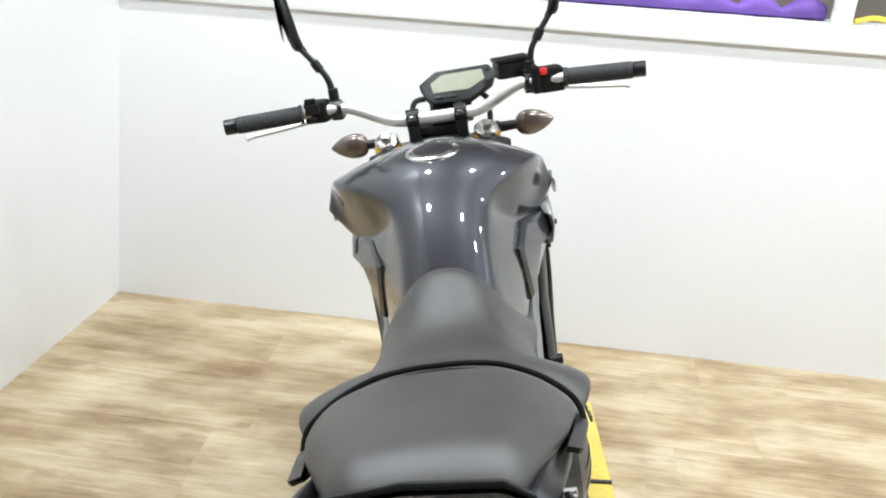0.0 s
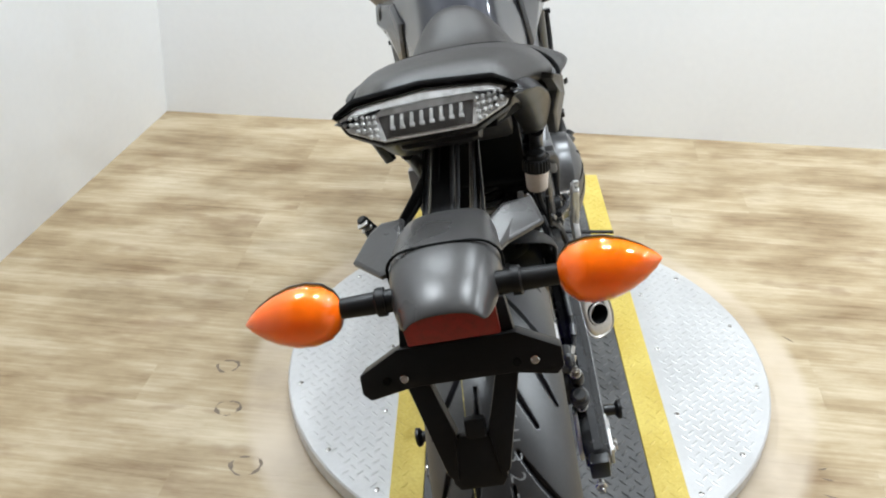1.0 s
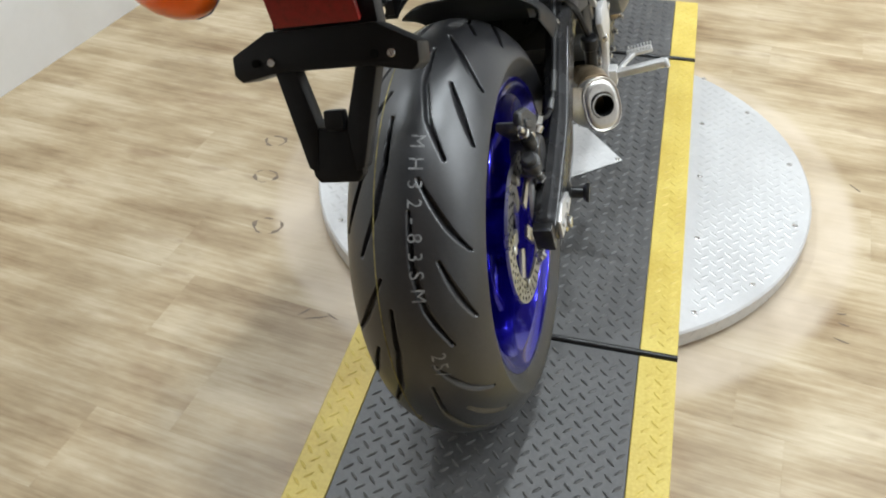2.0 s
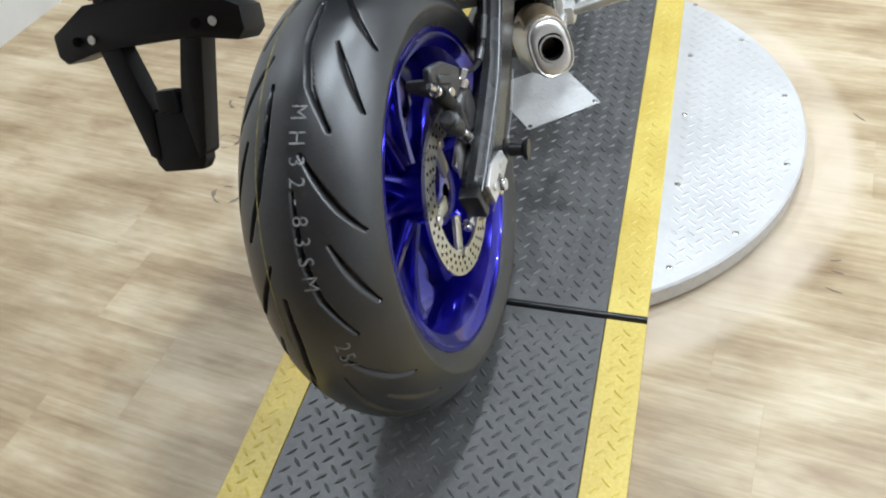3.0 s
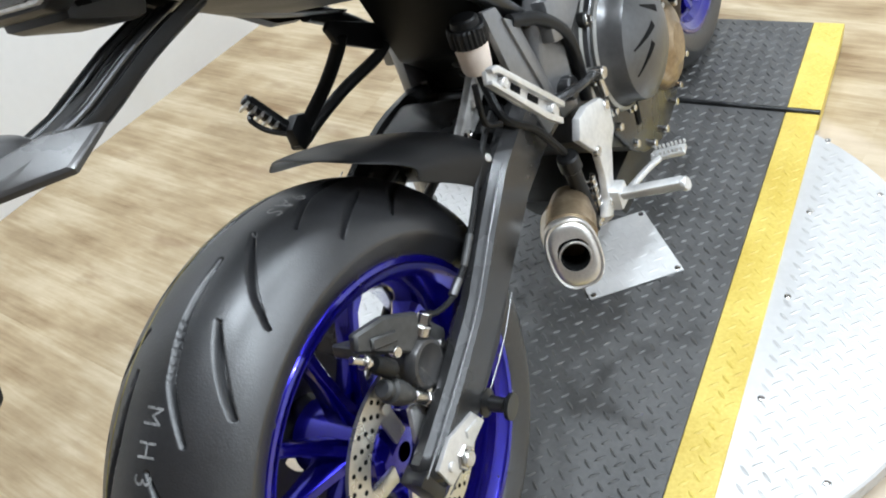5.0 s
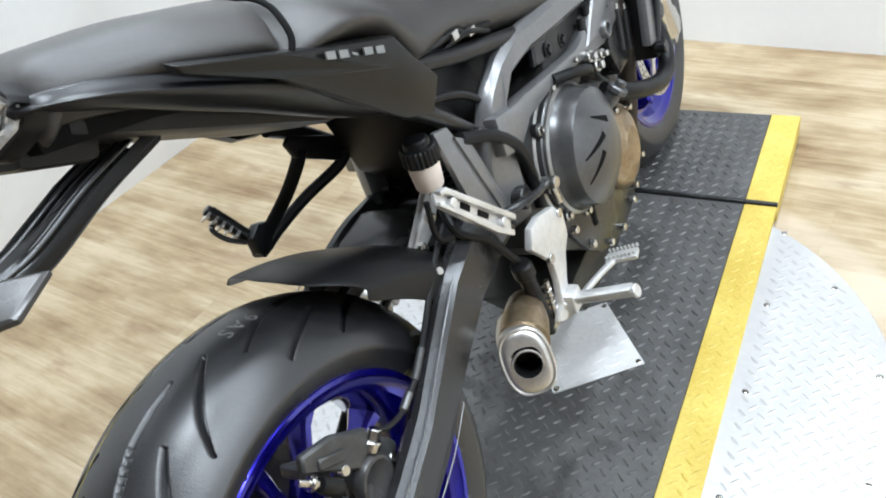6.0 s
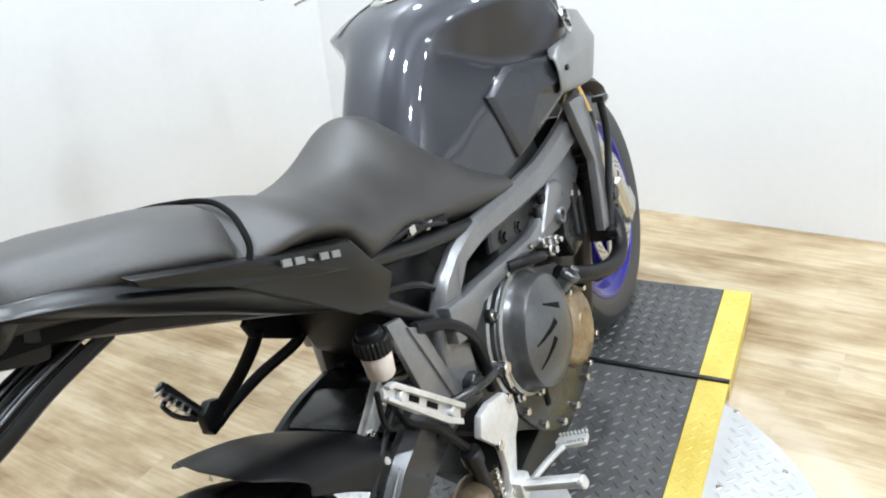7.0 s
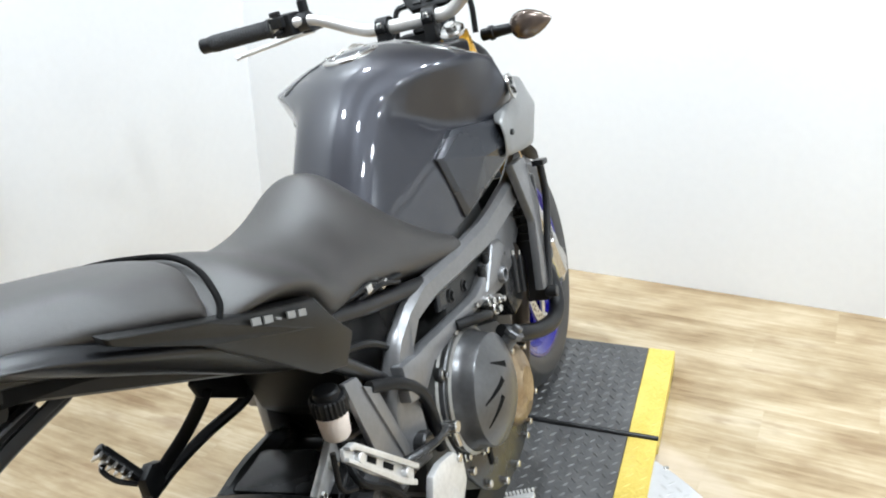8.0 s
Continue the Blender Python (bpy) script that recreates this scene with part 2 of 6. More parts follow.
    l.new(pr.outputs[0], hsv.inputs["Value"])
    l.new(mr.outputs[2], hsv.inputs["Color"])
    l.new(hsv.outputs[0], b.inputs["Base Color"])
    rg = n.new("ShaderNodeMapRange")
    rg.inputs[3].default_value, rg.inputs[4].default_value = 0.30, 0.52
    l.new(fine, rg.inputs[0])
    l.new(rg.outputs[0], b.inputs["Roughness"])
    bu = n.new("ShaderNodeBump")
    bu.inputs["Strength"].default_value, bu.inputs["Distance"].default_value = 0.25, 0.001
    l.new(fine, bu.inputs["Height"])
    l.new(bu.outputs[0], b.inputs["Normal"])
    return m


M_PLANK = plank_material()


# ---------------------------------------------------------------- mesh helpers
def mesh_object(name, bm, mat, angle=38.0):
    me = bpy.data.meshes.new(name)
    bmesh.ops.recalc_face_normals(bm, faces=bm.faces)
    bm.to_mesh(me)
    bm.free()
    me.materials.append(mat)
    me.shade_smooth()
    me.set_sharp_from_angle(angle=radians(angle))
    return new(name, me)


CHASSIS = None


def part(name, bm, mat, parent, label="", kind="", angle=38.0, raw=False):
    """One mesh object under a thing or under a part, in the thing's own frame; the bike's chassis parts sit slightly nose down."""
    if CHASSIS and not raw and (parent == bike or parent.parent == bike):
        moved(bm, CHASSIS)
    ob = mesh_object(name, bm, mat, angle)
    ob.parent = parent
    return tagged(ob, label=label, kind=kind)


def thing(name, m, label, category, group="", kind=""):
    ob = new(name)
    ob.matrix_world = m
    return tagged(ob, label, category, group, kind)


def moved(bm, m):
    bmesh.ops.transform(bm, matrix=m, verts=bm.verts)
    return bm


def merge(*bms):
    out = bmesh.new()
    for b in bms:
        me = bpy.data.meshes.new("tmp")
        b.to_mesh(me)
        b.free()
        out.from_mesh(me)
        bpy.data.meshes.remove(me)
    return out


def box(c, s, rot=(0, 0, 0), bev=0.003, seg=2):
    bm = bmesh.new()
    bmesh.ops.create_cube(bm, size=1)
    bmesh.ops.scale(bm, vec=s, verts=bm.verts)
    if bev:
        bmesh.ops.bevel(bm, geom=list(bm.edges), offset=min(bev, 0.45 * min(s)), segments=seg, profile=0.6, affect="EDGES")
    return moved(bm, pose(*c, *rot))


def prism(poly, a, b, bev=0.003, axis="x", seg=2):
    """A plate: a polygon drawn in the plane across the axis, from a to b along it."""
    bm = bmesh.new()
    order = {"x": lambda p, q, r: (r, p, q), "y": lambda p, q, r: (p, r, q), "z": lambda p, q, r: (p, q, r)}[axis]
    lo = [bm.verts.new(order(p, q, a)) for p, q in poly]
    hi = [bm.verts.new(order(p, q, b)) for p, q in poly]
    bm.faces.new(lo)
    bm.faces.new(hi[::-1])
    k = len(poly)
    for i in range(k):
        bm.faces.new((lo[i], hi[i], hi[(i + 1) % k], lo[(i + 1) % k]))
    bmesh.ops.recalc_face_normals(bm, faces=bm.faces)
    if bev:
        bmesh.ops.bevel(bm, geom=list(bm.edges), offset=bev, segments=seg, profile=0.6, affect="EDGES", clamp_overlap=True)
    return bm


def lathe(profile, seg=48, origin=(0, 0, 0), direction=(1, 0, 0), closed=False):
    """Turns (along, radius) points about an axis."""
    bm = bmesh.new()
    turn = Vector(direction).normalized().to_track_quat("X", "Z").to_matrix().to_4x4()
    rings = []
    for a, r in profile:
        if r < 1e-5:
            rings.append([bm.verts.new((a, 0, 0))])
        else:
            rings.append([bm.verts.new((a, r * math.cos(2 * math.pi * i / seg), r * math.sin(2 * math.pi * i / seg))) for i in range(seg)])
    pairs = list(zip(rings, rings[1:])) + ([(rings[-1], rings[0])] if closed else [])
    for p, q in pairs:
        for i in range(seg):
            j = (i + 1) % seg
            if len(p) == 1 and len(q) == 1:
                continue
            if len(p) == 1:
                bm.faces.new((p[0], q[i], q[j]))
            elif len(q) == 1:
                bm.faces.new((p[i], q[0], p[j]))
            else:
                bm.faces.new((p[i], q[i], q[j], p[j]))
    return moved(bm, Matrix.Translation(origin) @ turn)


def rod(a, b, r, seg=16, r2=None, bev=0.15):
    """A capped round bar from a to b with softened ends."""
    a, b = Vector(a), Vector(b)
    d = (b - a).length
    r2 = r if r2 is None else r2
    e = min(bev * r, 0.3 * d)
    return lathe([(0, 0), (0, r - e), (e, r), (d - e, r2), (d, r2 - e), (d, 0)], seg, a, b - a)


def spline(pts, n=6):
    """Points of a smooth curve through the given ones."""
    P = [Vector(p) for p in pts]
    P = [2 * P[0] - P[1], *P, 2 * P[-1] - P[-2]]
    out = []
    for i in range(1, len(P) - 2):
        for k in range(n):
            t = k / n
            a, b, c, d = P[i - 1], P[i], P[i + 1], P[i + 2]
            out.append(0.5 * ((2 * b) + (c - a) * t + (2 * a - 5 * b + 4 * c - d) * t * t + (3 * b - a - 3 * c + d) * t**3))
    return [*out, P[-2]]


def tube(pts, r, seg=12, n=6, radii=None, flat=1.0):
    """A bent tube through the points."""
    line = spline(pts, n) if n > 1 else [Vector(p) for p in pts]
    bm = bmesh.new()
    rings, up = [], None
    for i, p in enumerate(line):
        d = (line[min(i + 1, len(line) - 1)] - line[max(i - 1, 0)]).normalized()
        up = d.orthogonal().normalized() if up is None else (up - up.dot(d) * d).normalized()
        side = d.cross(up)
        rr = r if radii is None else float(np.interp(i / (len(line) - 1), np.linspace(0, 1, len(radii)), radii))
        rings.append([bm.verts.new(p + rr * (math.cos(2 * math.pi * k / seg) * up + flat * math.sin(2 * math.pi * k / seg) * side)) for k in range(seg)])
    for p, q in zip(rings, rings[1:]):
        for k in range(seg):
            bm.faces.new((p[k], q[k], q[(k + 1) % seg], p[(k + 1) % seg]))
    bm.faces.new(rings[0])
    bm.faces.new(rings[-1][::-1])
    return bm


def loft(rows, ring=False, cap=True):
    """Faces between rows of points; ring: each row closes on itself."""
    bm = bmesh.new()
    vs = [[bm.verts.new(p) for p in row] for row in rows]
    k = len(rows[0])
    for a, b in zip(vs, vs[1:]):
        for i in range(k if ring else k - 1):
            j = (i + 1) % k
            bm.faces.new((a[i], a[j], b[j], b[i]))
    if ring and cap:
        bm.faces.new(vs[0])
        bm.faces.new(vs[-1][::-1])
    return bm


def shell(sections, thick=0.0, levels=2, name="tmp"):
    """A mirrored, smoothed body from half sections (v, [(u, w), ...]) from its ridge to its lower edge."""
    rows = []
    for v, half in sections:
        half = [p if len(p) == 3 else (*p, v) for p in half]
        right = [(u, y, w) for u, w, y in half]
        left = [(-u, y, w) for u, w, y in half[::-1] if u > 1e-6]
        rows.append(left + right)
    return loft(rows)


def panel(points, thick, inset, rise, centre=None):
    """A moulded panel: an outline in space, a wall behind it, a chamfer and a raised face."""
    P = [Vector(q) for q in points]
    c = sum(P, Vector()) / len(P)
    nrm = sum(((P[i] - c).cross(P[(i + 1) % len(P)] - c) for i in range(len(P))), Vector()).normalized()
    if nrm.x < 0:
        nrm.negate()
    inner = [q + (c - q).normalized() * inset + nrm * rise for q in P]
    bm = bmesh.new()
    rows = [[bm.verts.new(q) for q in ring] for ring in ([q - nrm * thick for q in P], P, inner)]
    k = len(P)
    for a, b in zip(rows, rows[1:]):
        for i in range(k):
            bm.faces.new((a[i], a[(i + 1) % k], b[(i + 1) % k], b[i]))
    mid = bm.verts.new(Vector(centre) if centre else sum(inner, Vector()) / k)
    for i in range(k):
        bm.faces.new((rows[2][i], rows[2][(i + 1) % k], mid))
    bmesh.ops.recalc_face_normals(bm, faces=bm.faces)
    bmesh.ops.bevel(bm, geom=[e for e in bm.edges if not e.is_boundary and e.calc_face_angle(0) > 0.3], offset=0.0016, segments=2, profile=0.6, affect="EDGES", clamp_overlap=True)
    return bm


def smooth(ob, levels=2, crease=None, thick=0.0, offset=-1):
    """Rounds a part's mesh, with a wall thickness if given."""
    if thick:
        s = ob.modifiers.new("thickness", "SOLIDIFY")
        s.thickness, s.offset = thick, offset
    s = ob.modifiers.new("round", "SUBSURF")
    s.levels = s.render_levels = levels
    for p in ob.data.polygons:
        p.use_smooth = True
    if "sharp_edge" in ob.data.attributes:
        ob.data.attributes.remove(ob.data.attributes["sharp_edge"])
    return ob


# ---------------------------------------------------------------- the room
def slab(name, corners, z0, z1, mat, m=Matrix()):
    bm = prism(corners, z0, z1, 0, "z")
    ob = mesh_object(name, bm, mat)
    ob.matrix_world = m
    return tagged(ob, kind="structure")


RX0, RX1, RY0, RY1 = 0.0, 4.6, -5.4, 0.0
floor = slab("floor", [(-0.2, RY0 - 0.2), (RX1 + 0.2, RY0 - 0.2), (RX1 + 0.2, 3.4), (-0.2, 3.4)], FLOOR - 0.1, FLOOR - 0.004, material("floor_underlay", (0.30, 0.22, 0.14), 0.8), ROOM)
tagged(floor, "pale oak look vinyl plank floor, worn and scuffed", "floor")
back = slab("wall_north", [(-0.12, 0), (RX1 + 0.12, 0), (RX1 + 0.12, 0.12), (-0.12, 0.12)], FLOOR - 0.05, 1.023, M_WALL, ROOM)
tagged(back, "low white painted partition wall with a capped top", "wall")
cap = mesh_object("trim", box((RX1 / 2, 0.06, 1.0605), (RX1 + 0.2, 0.15, 0.075), bev=0.006), M_TRIM)
cap.matrix_world = ROOM
tagged(cap, "white painted cap board along the wall top", "trim", kind="structure")
left = slab("wall_west", [(-0.30, RY0), (-0.18, RY0), (0, 0.12), (-0.12, 0.12)], FLOOR - 0.05, CEILING, M_WALL, ROOM)
for v in left.data.vertices:
    v.co.x += 0.11 * (v.co.z - FLOOR)
tagged(left, "plain white painted wall", "wall")
tagged(slab("wall_east", [(RX1, RY0), (RX1 + 0.12, RY0), (RX1 + 0.12, 3.4), (RX1, 3.4)], FLOOR - 0.05, CEILING, M_WALL, ROOM), "plain white painted wall", "wall")
# unseen wall closing the room, in an assumed brown
tagged(slab("wall_south", [(-0.12, RY0 - 0.12), (RX1 + 0.12, RY0 - 0.12), (RX1 + 0.12, RY0), (-0.12, RY0)], FLOOR - 0.05, CEILING, M_SOUTH, ROOM), "unseen wall with an assumed brown tone", "wall")
tagged(slab("wall_far", [(-0.12, 3.4), (RX1 + 0.12, 3.4), (RX1 + 0.12, 3.52), (-0.12, 3.52)], FLOOR - 0.05, CEILING, M_GREY, ROOM), "greyish wall of the room behind the partition", "wall")
tagged(slab("wall_far_west", [(-0.12, 0.12), (0, 0.12), (0, 3.4), (-0.12, 3.4)], FLOOR - 0.05, CEILING, M_WALL, ROOM), "plain white painted wall", "wall")
tagged(slab("ceiling", [(-0.12, RY0 - 0.12), (RX1 + 0.12, RY0 - 0.12), (RX1 + 0.12, 3.52), (-0.12, 3.52)], CEILING, CEILING + 0.1, M_CEIL, ROOM), "dark brownish ceiling with round downlights", "ceiling")
for x, y in LAMPS:
    t = thing("ceiling_light", ROOM @ pose(x, y, CEILING), "round white recessed ceiling downlight", "light", "ceiling downlights")
    part("ring", lathe([(0, 0.105), (0, 0.13), (0.008, 0.128), (0.012, 0.11), (0.012, 0.105)], 32, (0, 0, 0), (0, 0, -1), closed=True), M_TRIM, t)
post = mesh_object("post", box((0, 0, 0), (0.05, 0.05, CEILING - 1.098), bev=0.004), M_TRIM)
post.matrix_world = ROOM @ pose(2.335, 0.03, (CEILING + 1.098) / 2)
tagged(post, "white upright post standing on the wall cap", "post", kind="structure")


def folded_mat():
    """A long roll of purple cloth lying on the cap, with soft creases."""
    rows = []
    for i in range(25):
        x = -0.55 + 1.02 * i / 24
        r = 0.026 + 0.008 * math.sin(i * 1.7) + 0.005 * math.sin(i * 4.1)
        rows.append([(x, 1.25 * r * math.cos(a), r + r * math.sin(a)) for a in [2 * math.pi * k / 14 for k in range(14)]])
    ob = mesh_object("cloth_roll", loft(rows, True), M_PURPLE, 80)
    ob.matrix_world = ROOM @ pose(1.83, 0.085, 1.0985)
    return tagged(ob, "rolled purple cloth lying on the wall cap", "cloth")


folded_mat()
strap = mesh_object("strap", tube([(0, 0, 0.008), (0.06, 0.01, 0.02), (0.12, -0.005, 0.012), (0.2, 0.01, 0.016), (0.3, 0, 0.008)], 0.008, 8), M_YELLOWTHING)
strap.matrix_world = ROOM @ pose(2.38, 0.05, 1.0985)
tagged(strap, "loose yellow strap lying on the wall cap", "strap")

# ---------------------------------------------------------------- turntable
TC, TR = (-0.05, 0.558), 0.575
X0, X1, YEL = -0.350, 0.252, 0.069
turntable = thing("turntable", pose(0, 0, FLOOR), "round aluminium tread plate turntable with a dark yellow-edged wheel track", "turntable")
H = -FLOOR


def local(bm):
    return moved(bm, Matrix.Translation((0, 0, H)))


def lozenges(inside, pitch, length, width, height, z, ox=0.0, oy=0.0):
    """Raised tread bars, turned left and right by turns, over the places that inside() takes."""
    verts, faces = [], []
    for i in range(-120, 260):
        for j in range(-60, 130):
            x, y = ox + 0.5 * i * pitch, oy + (j + 0.5 * (i % 2)) * pitch
            if not inside(x, y):
                continue
            a = radians(45 if i % 2 else -45) + 0.03 * math.sin(i * 12.9 + j * 4.1)
            c, s = math.cos(a), math.sin(a)
            k = len(verts)
            for px, py, pz in ((-0.5, 0, 0), (-0.2, -0.5, 0), (0.2, -0.5, 0), (0.5, 0, 0), (0.2, 0.5, 0), (-0.2, 0.5, 0), (-0.27, 0, 1), (0.27, 0, 1)):
                px, py = px * length, py * width
                verts.append((x + c * px - s * py, y + s * px + c * py, z + pz * height))
            faces += [(k, k + 1, k + 6), (k + 1, k + 2, k + 7, k + 6), (k + 2, k + 3, k + 7), (k + 3, k + 4, k + 7), (k + 4, k + 5, k + 6, k + 7), (k + 5, k, k + 6)]
    return verts, faces


def tread(name, data, mat, label):
    me = bpy.data.meshes.new(name)
    me.from_pydata(data[0], [], data[1])
    me.materials.append(mat)
    ob = new(name, me)
    ob.parent = turntable
    ob.location.z = H
    return tagged(ob, label=label, kind="stuff")


seg = 96
part("platform", moved(lathe([(0, 0), (0, TR - 0.012), (0.01, TR - 0.012), (0.012, TR), (H - 0.008, TR), (H - 0.004, TR - 0.004), (H - 0.004, 0)], seg, (0, 0, 0), (0, 0, 1)), Matrix.Translation((*TC, 0))), M_PLATE, turntable, "round bright aluminium platform", angle=30)
DY = [(-0.62, -0.006), (0.006, 1.105), (1.117, 1.478)]
for n, (a, b) in enumerate(DY):
    lo = -H + 0.004 if n != 1 else -0.012
    part("deck_plate", local(prism([(X0 + YEL, a), (X1 - YEL, a), (X1 - YEL, b), (X0 + YEL, b)], lo, 0, 0.0015, "z", 1)), M_DECK, turntable, "dark tread plate deck")
    for xa, xb in ((X0, X0 + YEL - 0.0005), (X1 - YEL + 0.0005, X1)):
        part("edge_strip", local(prism([(xa, a), (xb, a), (xb, b), (xa, b)], lo, 0.0005, 0.0015, "z", 1)), M_YELLOW, turntable, "worn yellow painted edge strip")
for y, xa in ((0.0, X0), (1.111, X0)):
    part("hinge_rod", local(rod((xa, y, 0.001), (X1, y, 0.001), 0.0065, 10)), M_SATIN, turntable, "black hinge rod across the track")
E1 = lambda x, y: X0 + YEL + 0.012 < x < X1 - YEL - 0.012 and any(a + 0.012 < y < b - 0.012 for a, b in DY)
tread("deck_tread", lozenges(E1, 0.031, 0.0225, 0.0060, 0.0022, 0.0), M_TREAD, "worn raised tread bars")
E2 = lambda x, y: (X0 + 0.012 < x < X0 + YEL - 0.01 or X1 - YEL + 0.01 < x < X1 - 0.012) and any(a + 0.012 < y < b - 0.012 for a, b in DY)
tread("strip_tread", lozenges(E2, 0.031, 0.0225, 0.0060, 0.0014, 0.0005, 0.004), M_YELLOW, "yellow painted tread bars")
E3 = lambda x, y: not (X0 - 0.02 < x < X1 + 0.02) and math.hypot(x - TC[0], y - TC[1]) < TR - 0.022
tread("platform_tread", lozenges(E3, 0.031, 0.0235, 0.0062, 0.0009, -0.004, 0.002, 0.004), M_PLATE_TREAD, "raised aluminium tread bars")
# tread bars on the platform's upright edge
vs, fs = [], []
for i in range(128):
    for j in range(2):
        th, z, a = 2 * math.pi * (i + 0.5 * j) / 128, -0.036 + 0.02 * j, radians(45 if (i + j) % 2 else -45)
        k = len(vs)
        for px, py, pz in ((-0.5, 0, 0), (0, -0.5, 0), (0.5, 0, 0), (0, 0.5, 0), (0, 0, 1)):
            px, py = px * 0.02, py * 0.006
            s, zz, r = (math.cos(a) * px - math.sin(a) * py) / TR, z + math.sin(a) * px + math.cos(a) * py, TR + 0.001 * pz
            vs.append((TC[0] + r * math.cos(th + s), TC[1] + r * math.sin(th + s), zz))
        fs += [(k, k + 1, k + 4), (k + 1, k + 2, k + 4), (k + 2, k + 3, k + 4), (k + 3, k, k + 4)]
tread("rim_tread", (vs, fs), M_PLATE_TREAD, "raised tread bars on the platform edge")
screw = lathe([(0, 0.0062), (0.0008, 0.006), (0.0016, 0.0045), (0.0016, 0.002), (0.0008, 0.0015), (0.0008, 0)], 14, (0, 0, 0), (0, 0, 1))
first = None
places = [(X1 + 0.027, 0.132 + 0.2235 * k) for k in range(5)] + [(X0 - 0.027, 0.132 + 0.2235 * k) for k in range(5)]
places += [(TC[0] + s * (TR - 0.03) * math.cos(radians(a)), TC[1] + (TR - 0.03) * math.sin(radians(a))) for s in (1, -1) for a in (-36, -12, 12, 36)]
for x, y in places:
    if first is None:
        first = part("screw", screw, M_STEEL, turntable)
        ob = first
    else:
        ob = new("screw", first.data)
        ob.parent = turntable
    ob.location = (x, y, H - 0.0042)

A, B2 = Vector((0.098, 0.590, 0)), Vector((-0.041, 0.474, 0))
d = B2 - A
p = Vector((d.y, -d.x, 0))
padc = [A, B2, B2 + p, A + p]
pad = thing("stand_pad", pose(0, 0, 0.0016), "loose square aluminium tread plate under the side stand", "plate")
part("plate", prism([(c.x, c.y) for c in padc], 0, 0.0035, 0.001, "z", 1), M_PAD, pad)
ux, uy = d.normalized(), p.normalized()
E4 = lambda x, y: all(0.01 < (Vector((x, y, 0)) - A).dot(e) < d.length - 0.01 for e in (ux, uy))
data = lozenges(E4, 0.031, 0.0225, 0.0062, 0.0007, 0.0035)
me = bpy.data.meshes.new("pad_tread")
me.from_pydata(data[0], [], data[1])
me.materials.append(M_PAD)
ob = new("pad_tread", me)
ob.parent = pad
tagged(ob, label="raised tread bars", kind="stuff")
for c in padc:
    q = new("screw", first.data)
    q.parent = pad
    q.location = Vector((c.x, c.y, 0.003)) + 0.012 * (sum(padc, Vector()) / 4 - c).normalized()

# ---------------------------------------------------------------- motorcycle
BIKE = pose(-0.0535, -0.075, 0.0, 0, -11.5, 0.7)
bike = thing("motorcycle", BIKE, "dark grey naked motorcycle with blue wheels leaning on its side stand", "motorcycle")
CHASSIS = Matrix(((1.01, 0, 0, 0.005), (0, 0.975, 0.0425, -0.008), (0, -0.0425, 1, 0.010), (0, 0, 0, 1)))
STEER_TURN = 0.0
AX = Vector((0, 1.543 - 0.466 * 0.9, 0.9))
AXD = Vector((0, -0.4226, 0.9063))
STEER = Matrix.Translation(AX) @ Matrix.Rotation(radians(STEER_TURN), 4, AXD) @ Matrix.Translation(-AX)


STEER_RAW = CHASSIS @ STEER @ CHASSIS.inverted()


def both(f):
    """The same mesh on the right and mirrored on the left."""
    for s in (1, -1):
        bm = f()
        if s < 0:
            bmesh.ops.scale(bm, vec=(-1, 1, 1), verts=bm.verts)
        yield s, bm


